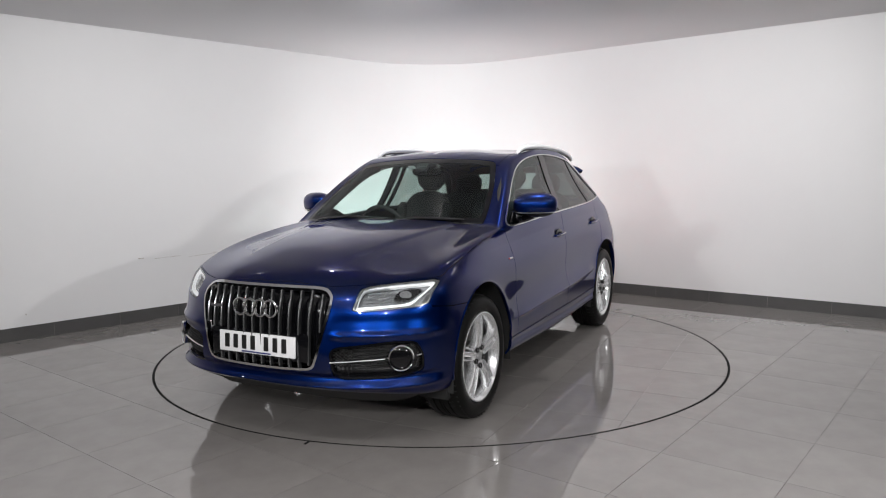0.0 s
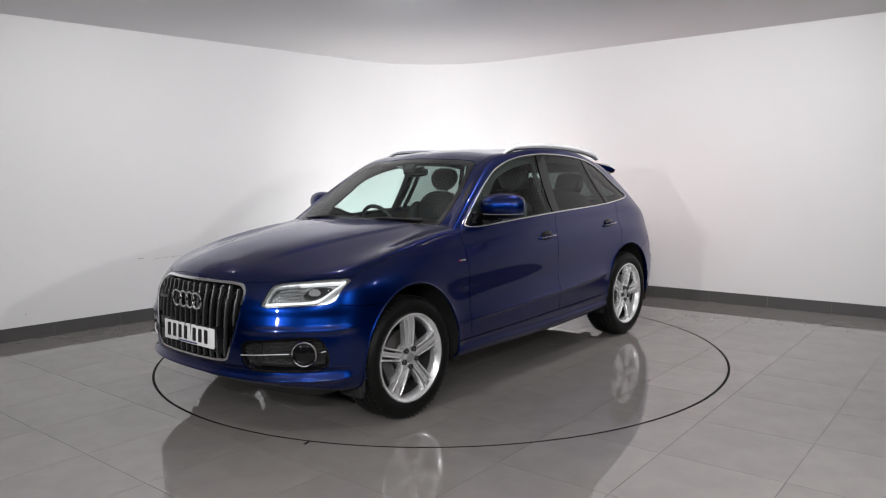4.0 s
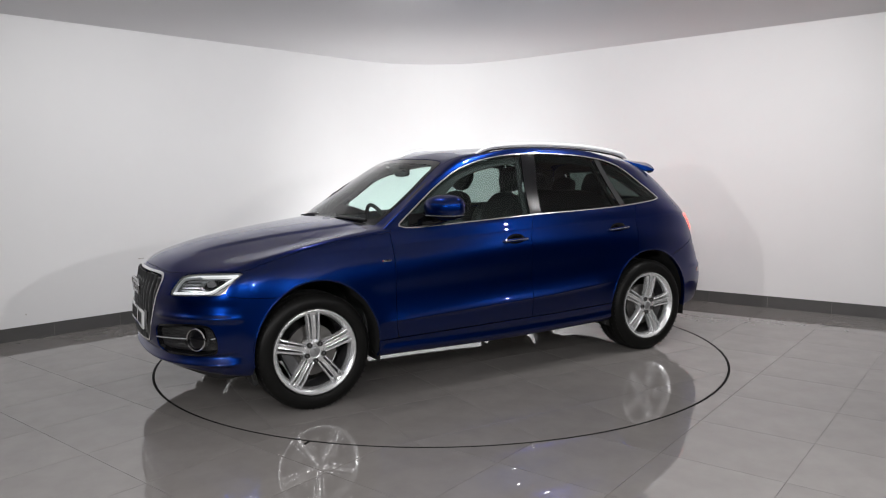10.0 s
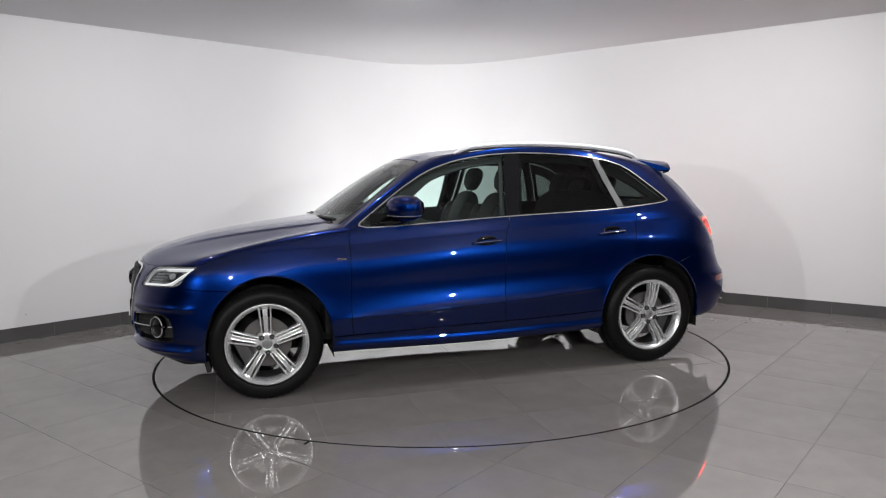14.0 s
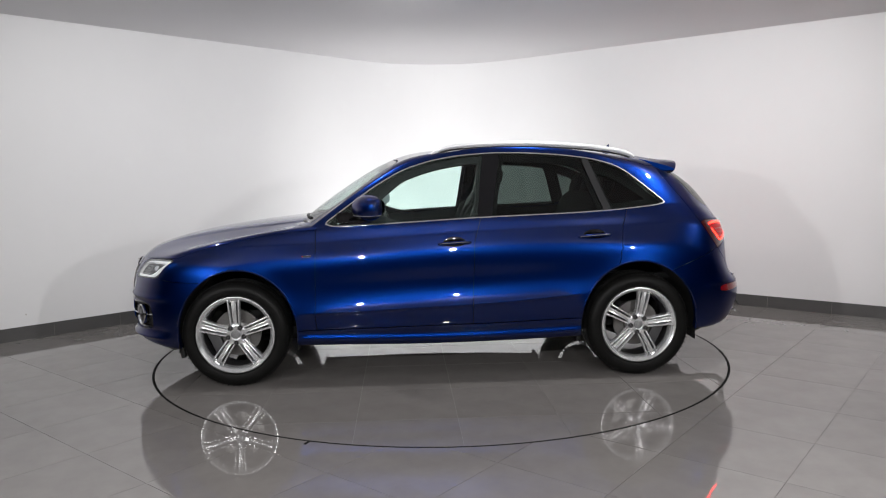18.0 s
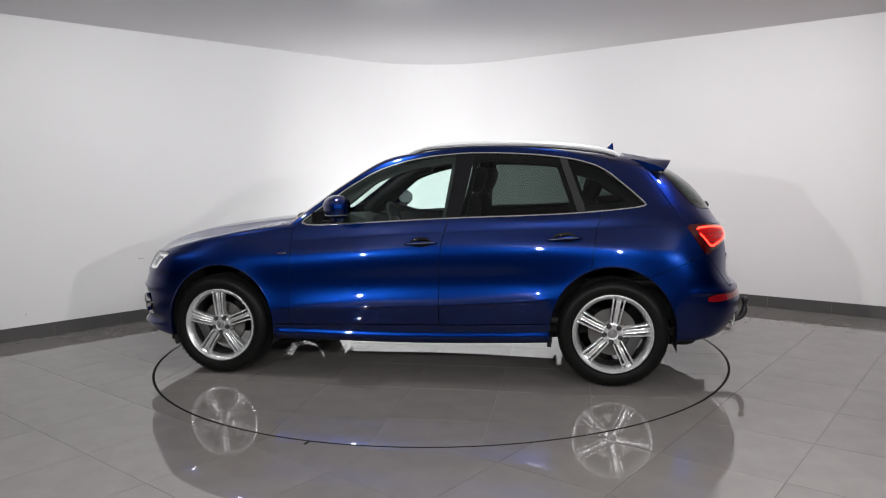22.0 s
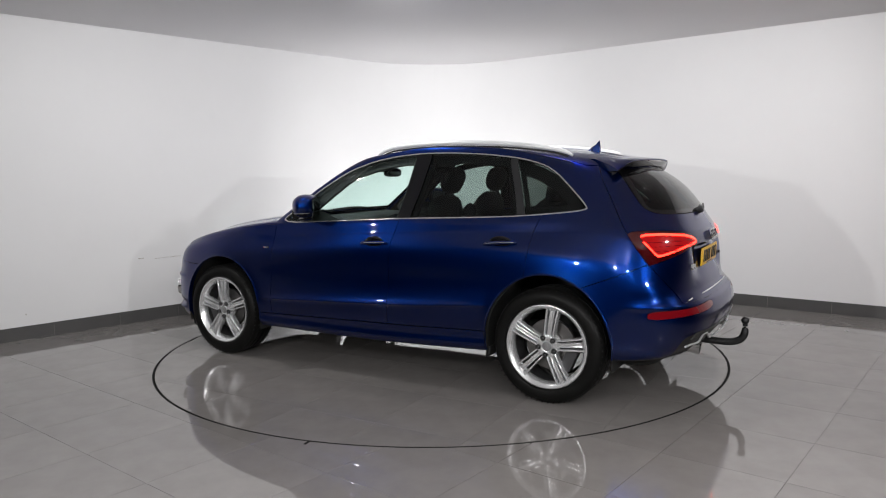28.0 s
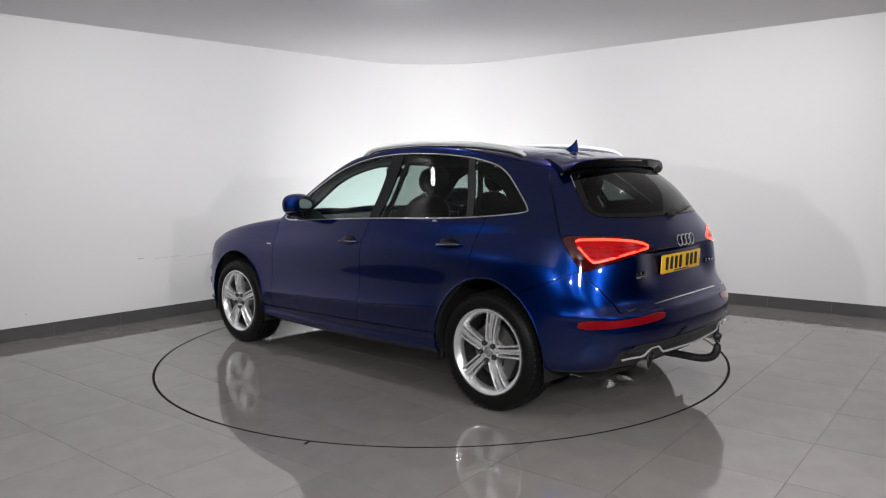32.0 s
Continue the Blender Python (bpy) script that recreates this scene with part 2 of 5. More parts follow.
def build_floor(outline):
    """Screed with its joints' grout, polished tiles on it, and the tiled turntable let into it."""
    n = len(outline)
    verts = [(x, y, -0.0035) for x, y in outline] + [(x, y, -0.2) for x, y in outline]
    faces = [tuple(range(n - 1, -1, -1))] + [(i, (i + 1) % n, (i + 1) % n + n, i + n) for i in range(n)]
    floor = structure("floor", verts, faces, GROUT, "polished grey porcelain tile floor")
    half = TILE_SIZE / 2 - JOINT / 2
    square = slab("tile", [(-half, -half), (half, -half), (half, half), (-half, half)], TILE)
    spin = math.atan2(U_AXIS.y, U_AXIS.x)
    for i in range(-14, 16):
        for j in range(-16, 10):
            u, w = 2.36 + TILE_SIZE * (i - 0.5), -2.945 + TILE_SIZE * (j + 5.5)
            c = U_AXIS * u + W_AXIS * w
            if c.y < -8.5 or abs(c.x) > 8.5:
                continue
            corners = [c + U_AXIS * a * half + W_AXIS * b * half for a, b in ((-1, -1), (1, -1), (1, 1), (-1, 1))]
            left = [(p - CORNER).cross(LEFT_DIR).z for p in corners]
            right = [RIGHT_DIR.cross(p - CORNER).z for p in corners]
            if min(left) > 0.02 or min(right) > 0.02:
                continue
            if max(p.length for p in corners) < TABLE_R:
                continue
            if max(left) > -0.02 or max(right) > -0.02 or min(p.length for p in corners) < TABLE_R + 0.45:
                poly = [(p.x, p.y) for p in corners]
                poly = outside_disc(poly, TABLE_R + RING)
                if poly:
                    data = slab("tile", [((x - c.x), (y - c.y)) for x, y in poly], TILE)
                    piece("tile", data, floor, "", pose(c.x, c.y, 0))
            else:
                piece("tile", square, floor, "", pose(c.x, c.y, 0, 0, 0, math.degrees(spin)))
    return floor


def build_turntable():
    steps = 180
    ring = [(math.cos(2 * math.pi * k / steps), math.sin(2 * math.pi * k / steps)) for k in range(steps)]
    data = slab("turntable", [(x * (TABLE_R - 0.004), y * (TABLE_R - 0.004)) for x, y in ring], GROUT, -0.002, 0.12)
    table = tagged(new("turntable", data), "round tiled turntable set flush into the floor", "turntable")
    half = TILE_SIZE / 2 - JOINT / 2
    bounds = [(x, y, TABLE_R - 0.006) for x, y in ring[::2]]
    square = slab("tile", [(-half, -half), (half, -half), (half, half), (-half, half)], TILE)
    for i in range(-4, 4):
        for j in range(-4, 4):
            cx, cy = TILE_SIZE * (i + 0.5), TILE_SIZE * (j + 0.5)
            poly = [(cx + a * half, cy + b * half) for a, b in ((-1, -1), (1, -1), (1, 1), (-1, 1))]
            far = max(math.hypot(*p) for p in poly)
            if far < TABLE_R - 0.01:
                piece("tile", square, table, "", pose(cx, cy, 0))
                continue
            poly = clip_convex(poly, bounds)
            if len(poly) > 2:
                piece("tile", slab("tile", [(x - cx, y - cy) for x, y in poly], TILE), table, "", pose(cx, cy, 0))
    # flat ring just under floor level; its black stands in for the gap's shade
    bm = bmesh.new()
    outer, inner = TABLE_R + RING, TABLE_R - 0.004
    rows = [[bm.verts.new((x * r, y * r, z)) for x, y in ring] for r, z in ((inner, -0.02), (inner, -0.001), (outer, -0.001), (outer, -0.02))]
    for a, b in zip(rows, rows[1:]):
        for k in range(steps):
            bm.faces.new((a[k], a[(k + 1) % steps], b[(k + 1) % steps], b[k]))
    data = bpy.data.meshes.new("turntable_gap")
    bm.to_mesh(data)
    bm.free()
    data.materials.append(BLACK_KEY_GAP)
    tagged(new("turntable_surround", data), "flat black ring painted for the shaded gap round the turntable", "", "", "structure")
    return table


SKIRT_SHIFT = 0.015


def build_skirting():
    line, _ = wall_line()
    inner = []
    for i, p in enumerate(line):
        d = (line[min(i + 1, len(line) - 1)] - line[max(i - 1, 0)]).normalized()
        inner.append(p - Vector((-d.y, d.x, 0)) * 0.01)
    base = structure("baseboard", *ribbon(inner, 0.0, 0.1205, 0.009), GROUT, "dark grey tile skirting along the walls", True)
    # tiles 0.6 m long, laid along the line
    run = [0.0]
    for p, q in zip(inner, inner[1:]):
        run.append(run[-1] + (q - p).length)
    at = lambda u: next(p + (q - p) * (u - a) / (b - a) for p, q, a, b in zip(inner, inner[1:], run, run[1:]) if u <= b)
    u = run[-1] / 2 - 9 * TILE_SIZE + SKIRT_SHIFT
    while u < run[-1] / 2 + 9 * TILE_SIZE:
        line_ = [at(u + 0.002 + (TILE_SIZE - 0.004) * k / 6) for k in range(7)]
        n = [Vector((-(line_[min(k + 1, 6)] - line_[max(k - 1, 0)]).y, (line_[min(k + 1, 6)] - line_[max(k - 1, 0)]).x, 0)).normalized() for k in range(7)]
        verts, faces = ribbon([p - m * 0.004 for p, m in zip(line_, n)], 0.0, 0.122, 0.006)
        piece("skirting_tile", mesh_of("skirting_tile", verts, faces, SKIRTING), base)
        u += TILE_SIZE


def build_cornice():
    """A thin white bead along the joint of walls and ceiling."""
    line, _ = wall_line()
    inner = []
    for i, p in enumerate(line):
        d = (line[min(i + 1, len(line) - 1)] - line[max(i - 1, 0)]).normalized()
        inner.append(p - Vector((-d.y, d.x, 0)) * 0.008)
    structure("trim", *ribbon(inner, CEILING_Z - 0.012, CEILING_Z - 0.0005, 0.007), WHITE_WALL, "thin white bead under the ceiling", True)


def build_wall_marks():
    """Old scuffs on the left wall: thin raised scrapes in the paint."""
    n = Vector((-LEFT_DIR.y, LEFT_DIR.x, 0))
    n = n if n.y < 0 else -n
    for along, z, length, thick, tilt in ((4.18, 0.632, 0.05, 0.008, 0), (3.90, 0.622, 0.28, 0.003, 1), (3.52, 0.612, 0.30, 0.003, 2), (3.33, 0.621, 0.14, 0.004, -4), (5.247, 0.225, 0.012, 0.010, 0)):
        bm = bmesh.new()
        c = CORNER + LEFT_DIR * along + n * 0.0015 + Vector((0, 0, z))
        m = Matrix.Translation(c) @ Matrix((LEFT_DIR, Vector((0, 0, 1)), n)).transposed().to_4x4() @ pose(0, 0, 0, 0, 0, -tilt)
        for k in range(12):
            bmesh.ops.create_cube(bm, size=1.0, matrix=m @ pose((k - 5.5) / 12 * length, random.uniform(-1, 1) * thick * 0.5, 0) @ Matrix.Diagonal((length / 10, thick * random.uniform(0.3, 1.0), 0.002, 1)))
        data = bpy.data.meshes.new("wall_scuff")
        bm.to_mesh(data)
        bm.free()
        data.materials.append(SCUFF)
        tagged(new("wall_scuff", data), "faint brown scuff on the white wall", "scuff", "", "structure")


def build_floor_mark():
    """The short dark key beside the turntable's rim."""
    c = Vector((-0.735, -2.153, 0.001))
    bm = block_plain((0.055, 0.014, 0.003), Matrix.Translation(c) @ pose(0, 0, 0, 0, 0, 66))
    data = bpy.data.meshes.new("floor_key")
    bm.to_mesh(data)
    bm.free()
    data.materials.append(BLACK_KEY_GAP)
    tagged(new("floor_key", data), "short black rubber key at the turntable's edge", "floor key")


def block_plain(size, m):
    bm = bmesh.new()
    bmesh.ops.create_cube(bm, size=1.0, matrix=m @ Matrix.Diagonal((*size, 1)))
    return bm


OUTLINE = build_room()
FLOOR = build_floor(OUTLINE)
TURNTABLE = build_turntable()
build_skirting()
build_cornice()
build_wall_marks()
build_floor_mark()
# ---- the car's skin ----
ARCHES = ((1.382, 0.375, 0.404, 0.434), (-1.401, 0.375, 0.416, 0.443))
# Feature lines run round the half body (left side, y > 0) from the front's centre to the rear's centre.
# Car space: x forward from the middle of the wheelbase, y to the car's left, z up from the ground.
LINES = {
    "under": [(2.02, 0, 0.205), (2.01, 0.3, 0.205), (1.97, 0.55, 0.21), (1.88, 0.7, 0.22), (1.72, 0.78, 0.255), (1.4, 0.8, 0.275), (0.85, 0.8, 0.303), (0.2, 0.8, 0.305),
              (-0.4, 0.8, 0.311), (-1, 0.8, 0.323), (-1.42, 0.8, 0.322), (-1.78, 0.78, 0.307), (-1.95, 0.7, 0.312), (-2.06, 0.52, 0.304), (-2.1, 0.28, 0.29), (-2.11, 0, 0.29)],
    "edge": [(2.245, 0, 0.322), (2.23, 0.3, 0.32), (2.165, 0.55, 0.312), (2.02, 0.75, 0.29), (1.8, 0.875, 0.265), (1.4, 0.905, 0.275), (0.85, 0.905, 0.281), (0.2, 0.905, 0.272),
             (-0.4, 0.905, 0.278), (-1, 0.905, 0.298), (-1.42, 0.905, 0.315), (-1.8, 0.885, 0.32), (-2.03, 0.8, 0.33), (-2.15, 0.58, 0.332), (-2.2, 0.3, 0.34), (-2.21, 0, 0.345)],
    "sill": [(2.27, 0, .355), (2.255, .30, .354), (2.19, .56, .350), (2.052, .771, .340), (1.82, .91, .345), (1.40, .938, .375), (.85, .938, .383), (.20, .940, .395),
             (-.40, .940, .405), (-1.00, .940, .425), (-1.42, .938, .43), (-1.82, .915, .42), (-2.09, .81, .42), (-2.23, .59, .43), (-2.285, .30, .44), (-2.295, 0, .44)],
    "crease": [(2.29, 0, .46), (2.275, .30, .46), (2.205, .56, .47), (2.062, 0.776, 0.48), (1.83, .917, .49), (1.40, .944, .495), (.85, .944, .503), (.20, .948, .528),
               (-.40, .948, .553), (-1.00, .946, .595), (-1.42, .944, .60), (-1.83, .92, .58), (-2.11, .815, .55), (-2.26, .595, .54), (-2.315, .30, .535), (-2.325, 0, .535)],
    "waist": [(2.29, 0, .60), (2.27, .30, .60), (2.195, .56, .61), (2.047, 0.776, 0.62), (1.83, .912, .64), (1.40, .938, .65), (.85, .930, .655), (.20, .928, .67),
              (-.40, .928, .69), (-1.00, .932, .71), (-1.42, .938, .72), (-1.83, .918, .70), (-2.09, .815, .66), (-2.24, .595, .635), (-2.295, .30, .63), (-2.305, 0, .63)],
    "flank": [(2.285, 0, .71), (2.26, .30, .71), (2.175, .56, .715), (2.022, 0.776, 0.73), (1.82, .905, .76), (1.40, .935, .80), (.85, .928, .81), (.20, .927, .84),
              (-.40, .927, .86), (-1.00, .930, .88), (-1.42, .932, .89), (-1.82, .908, .85), (-2.055, .81, .76), (-2.18, .59, .725), (-2.235, .30, .71), (-2.245, 0, .71)],
    "high": [(2.265, 0, 0.8), (2.235, 0.3, 0.8), (2.135, 0.56, 0.8), (1.977, 0.771, 0.815), (1.81, 0.884, 0.85), (1.4, 0.915, 0.89), (0.85, 0.911, 0.9), (0.2, 0.915, 0.93),
             (-0.4, 0.915, 0.955), (-1, 0.913, 0.975), (-1.42, 0.909, 0.98), (-1.82, 0.883, 0.95), (-2.04, 0.79, 0.86), (-2.17, 0.58, 0.82), (-2.225, 0.3, 0.81), (-2.238, 0, 0.81)],
    "shoulder": [(2.215, 0, 0.878), (2.175, 0.3, 0.875), (2.06, 0.56, 0.872), (1.915, 0.765, 0.882), (1.76, 0.852, 0.908), (1.4, 0.89, 0.957), (0.85, 0.882, 0.972), (0.2, 0.89, 1.01),
                 (-0.4, 0.89, 1.037), (-1, 0.882, 1.055), (-1.42, 0.872, 1.063), (-1.82, 0.845, 1.065), (-2.025, 0.765, 0.975), (-2.16, 0.57, 0.94), (-2.215, 0.3, 0.925), (-2.23, 0, 0.92)],
    "cheek": [(2.1, 0, 0.949), (2.06, 0.29, 0.944), (1.95, 0.53, 0.928), (1.83, 0.718, 0.929), (1.69, 0.818, 0.953), (1.38, 0.866, 1.004), (0.84, 0.861, 1.034), (0.2, 0.876, 1.06),
              (-0.4, 0.876, 1.087), (-1, 0.868, 1.105), (-1.43, 0.853, 1.117), (-1.8, 0.819, 1.12), (-2.005, 0.735, 1.06), (-2.14, 0.55, 1.03), (-2.192, 0.29, 1.02), (-2.205, 0, 1.02)],
    "hood": [(1.65, 0, 1.05), (1.62, 0.26, 1.047), (1.55, 0.46, 1.034), (1.47, 0.61, 1.019), (1.38, 0.72, 1.019), (1.23, 0.818, 1.048), (0.83, 0.846, 1.071), (0.2, 0.866, 1.094),
             (-0.4, 0.866, 1.121), (-1, 0.854, 1.141), (-1.44, 0.837, 1.157), (-1.78, 0.792, 1.165), (-1.975, 0.7, 1.13), (-2.1, 0.52, 1.105), (-2.153, 0.27, 1.095), (-2.167, 0, 1.093)],
    "belt": [(0.99, 0, 1.128), (0.985, 0.22, 1.128), (0.965, 0.42, 1.122), (0.935, 0.57, 1.113), (0.906, 0.688, 1.11), (0.874, 0.783, 1.099), (0.815, 0.838, 1.083), (0.2, 0.86, 1.108),
             (-0.4, 0.86, 1.138), (-1, 0.845, 1.156), (-1.44, 0.822, 1.19), (-1.76, 0.765, 1.21), (-1.935, 0.665, 1.19), (-2.06, 0.49, 1.172), (-2.11, 0.26, 1.162), (-2.125, 0, 1.16)],
    "glass": [(0.68, 0, 1.353), (0.672, 0.2, 1.351), (0.648, 0.37, 1.344), (0.617, 0.512, 1.335), (0.584, 0.623, 1.328), (0.554, 0.706, 1.331), (0.461, 0.738, 1.344), (0.06, 0.748, 1.35),
              (-0.42, 0.748, 1.355), (-1, 0.738, 1.36), (-1.4, 0.715, 1.362), (-1.67, 0.668, 1.358), (-1.825, 0.585, 1.345), (-1.93, 0.44, 1.338), (-1.985, 0.23, 1.333), (-2, 0, 1.332)],
    "header": [(0.306, 0, 1.559), (0.298, 0.18, 1.557), (0.274, 0.33, 1.551), (0.249, 0.456, 1.548), (0.218, 0.557, 1.549), (0.165, 0.621, 1.553), (0.068, 0.644, 1.559), (-0.14, 0.652, 1.584),
               (-0.45, 0.654, 1.599), (-0.98, 0.648, 1.58), (-1.28, 0.63, 1.523), (-1.5, 0.6, 1.49), (-1.64, 0.53, 1.48), (-1.73, 0.41, 1.472), (-1.775, 0.21, 1.478), (-1.79, 0, 1.48)],
    "roof": [(0, 0, 1.622), (-0.005, 0.15, 1.621), (-0.02, 0.28, 1.615), (-0.05, 0.38, 1.606), (-0.1, 0.45, 1.6), (-0.17, 0.525, 1.602), (-0.26, 0.555, 1.613), (-0.38, 0.565, 1.622),
             (-0.56, 0.565, 1.625), (-0.88, 0.56, 1.611), (-1.1, 0.54, 1.595), (-1.28, 0.48, 1.574), (-1.4, 0.41, 1.567), (-1.48, 0.31, 1.566), (-1.52, 0.16, 1.568), (-1.535, 0, 1.569)],
    "ridge": [(-.32, 0, 1.642), (-.33, 0, 1.642), (-.35, 0, 1.642), (-.38, 0, 1.642), (-.42, 0, 1.642), (-.47, 0, 1.642), (-.53, 0, 1.642), (-.60, 0, 1.642),
              (-.70, 0, 1.639), (-.82, 0, 1.634), (-.92, 0, 1.628), (-1.00, 0, 1.621), (-1.06, 0, 1.616), (-1.10, 0, 1.612), (-1.13, 0, 1.609), (-1.15, 0, 1.607)],
}


def cubic(knots, points, at, closed=False):
    """Natural or closed cubic spline through points (k, ...) at the knots, evaluated at the given parameters."""
    t, p = np.asarray(knots, float), np.asarray(points, float)
    if closed:
        k = 6
        period = t[-1] - t[0]
        t = np.concatenate([t[-1 - k:-1] - period, t, t[1:k + 1] + period])
        p = np.concatenate([p[-1 - k:-1], p, p[1:k + 1]])
    n, h = len(t), np.diff(t)
    a = np.eye(n)
    b = np.zeros_like(p)
    for i in range(1, n - 1):
        a[i, i - 1], a[i, i], a[i, i + 1] = h[i - 1], 2 * (h[i - 1] + h[i]), h[i]
        b[i] = 6 * ((p[i + 1] - p[i]) / h[i] - (p[i] - p[i - 1]) / h[i - 1])
    m = np.linalg.solve(a, b.reshape(n, -1)).reshape(p.shape)
    i = np.clip(np.searchsorted(t, at, "right") - 1, 0, n - 2)
    x = (np.asarray(at) - t[i]).reshape((-1,) + (1,) * (p.ndim - 1))
    hi = h[i].reshape(x.shape)
    return p[i] + x * ((p[i + 1] - p[i]) / hi - hi * (2 * m[i] + m[i + 1]) / 6) + x ** 2 * m[i] / 2 + x ** 3 * (m[i + 1] - m[i]) / (6 * hi)


def chords(grid, axis):
    d = np.linalg.norm(np.diff(grid, axis=axis), axis=2).mean(axis=1 - axis)
    return np.concatenate([[0], np.cumsum(np.sqrt(d))])


def spread(knots, fine):
    """Parameters with the given numbers of steps between the knots."""
    return np.concatenate([np.linspace(a, b, n, endpoint=False) for a, b, n in zip(knots, knots[1:], fine)] + [[knots[-1]]])


def smoothstep(a, b, x):
    t = np.clip((x - a) / (b - a), 0, 1)
    return t * t * (3 - 2 * t)


def skin():
    """Points and normals of the left half of the skin, as grids (line, station)."""
    net = np.array(list(LINES.values()), float)
    rows, cols, _ = net.shape
    flip = np.array([1, -1, 1])
    around = np.concatenate([net, net[:, -2:0:-1] * flip, net[:, :1]], axis=1)
    s = chords(net, 1)
    knots = np.concatenate([s, 2 * s[-1] - s[-2::-1]])
    fine_s = spread(s, [10, 12, 16, 18, 22, 28, 30, 26, 26, 24, 22, 16, 14, 12, 10])
    wide = cubic(knots, np.swapaxes(around, 0, 1), fine_s, True)
    wide = np.swapaxes(wide, 0, 1)
    names = list(LINES)
    belt = names.index("belt")
    lower, upper = wide[:belt + 1], wide[belt:]
    steps = [4, 12, 22, 16, 14, 12, 12, 10, 16, 14]
    v = chords(net[:belt + 1], 0)
    low = cubic(v, lower, spread(v, steps))
    mirrored = np.concatenate([upper, upper[-2::-1] * flip])
    v = chords(net[belt:], 0)
    v2 = np.concatenate([v, 2 * v[-1] - v[-2::-1]])
    high = cubic(v2, mirrored, spread(v, [16, 16, 10, 12]))
    marks = {n: i for n, i in zip(names, np.concatenate([[0], np.cumsum(steps)]))}
    grid = np.concatenate([low, high[1:]])
    return shaped(grid, marks), marks


def shaped(g, marks):
    """Pressed creases: the lower door line with its hollow, the shoulder line, and the flared wheel arches."""
    x, y, z = g[..., 0].copy(), g[..., 1].copy(), g[..., 2].copy()
    side = smoothstep(0.6, 0.8, y)
    rows = np.arange(g.shape[0])[:, None]
    zc = z[marks["crease"]][None, :]
    run = smoothstep(1.0, 0.70, x) * smoothstep(-1.04, -0.80, x) * side
    wide = smoothstep(1.0, 0.25, x) * smoothstep(-1.10, -0.55, x) * side
    up = np.clip(z - zc, 0, None)
    down = np.clip(zc - z, 0, None)
    lip = np.where(z >= zc, np.exp(-up / 0.030), np.exp(-down / 0.010))
    g[..., 1] += run * 0.016 * lip - wide * 0.002 * np.exp(-((z - zc - 0.13) / 0.09) ** 2)
    # side skirt: a hollow under the doors and a rounded lip along the bottom
    ze = z[marks["edge"]][None, :]
    low = smoothstep(1.02, 0.92, x) * smoothstep(-1.06, -0.96, x) * side
    g[..., 1] += low * (0.009 * np.exp(-((z - ze - 0.036) / 0.020) ** 2) - 0.008 * np.exp(-((z - ze - 0.080) / 0.020) ** 2))
    zs = z[marks["shoulder"]][None, :]
    along = smoothstep(1.62, 1.35, x) * smoothstep(-1.98, -1.80, x) * side
    above = np.clip(z - zs, 0, None)
    g[..., 1] -= along * 0.0014 * (1 - np.exp(-above / 0.006)) * np.exp(-above / 0.05) * (rows <= marks["belt"])
    # raised middle of the bonnet
    yc = 0.33 + (2.0 - x) * 0.205
    top = smoothstep(2.06, 1.78, x) * smoothstep(0.86, 0.93, z) * smoothstep(0.93, 0.96, x + 0.0 * z) * (rows <= marks["belt"])
    g[..., 2] += top * 0.0065 * smoothstep(0.034, -0.026, y - yc)
    # bumper: ledge over the intakes, groove and splitter lip under them
    nose = smoothstep(1.80, 1.95, x) * smoothstep(0.42, 0.52, y)
    out = np.stack([np.clip(x - 1.2, 0, None), y * 0.55, 0 * z], -1)
    out /= np.maximum(np.linalg.norm(out, axis=2, keepdims=True), 1e-6)
    shove = nose * (0.012 * np.exp(-((z - 0.618) / 0.016) ** 2) - 0.004 * np.exp(-((z - 0.69) / 0.03) ** 2))
    shove += smoothstep(1.80, 1.95, x) * (0.016 * np.exp(-((z - 0.345) / 0.014) ** 2) - 0.016 * np.exp(-((z - 0.392) / 0.020) ** 2)) * smoothstep(0.27, 0.31, z)
    tail = smoothstep(-1.85, -2.0, x)
    out_r = np.stack([np.clip(x + 1.2, None, 0), y * 0.55, 0 * z], -1)
    out_r /= np.maximum(np.linalg.norm(out_r, axis=2, keepdims=True), 1e-6)
    shove_r = tail * (0.005 * np.exp(-((z - 0.645) / 0.016) ** 2) - 0.003 * np.exp(-((z - 0.70) / 0.03) ** 2))
    g += out * shove[..., None] + out_r * shove_r[..., None]
    # recess for the rear plate
    dip = smoothstep(-1.9, -2.1, x) * smoothstep(0.56, 0.30, y) * smoothstep(0.72, 0.85, z) * smoothstep(0.985, 0.966, z)
    g[..., 0] += 0.046 * dip
    for cx, cz, rx, rz in ARCHES:
        d = np.hypot((x - cx) / rx, (z - cz) / rz) - 1
        ring = np.exp(-np.clip(d, 0, None) / 0.13) * smoothstep(0.55, 0.75, y)
        g[..., 1] += 0.008 * ring * smoothstep(0.25, 0.4, z)
    return g


def grid_normals(g):
    du, dv = np.gradient(g, axis=1), np.gradient(g, axis=0)
    n = np.cross(du, dv)
    n /= np.maximum(np.linalg.norm(n, axis=2, keepdims=True), 1e-9)
    return n


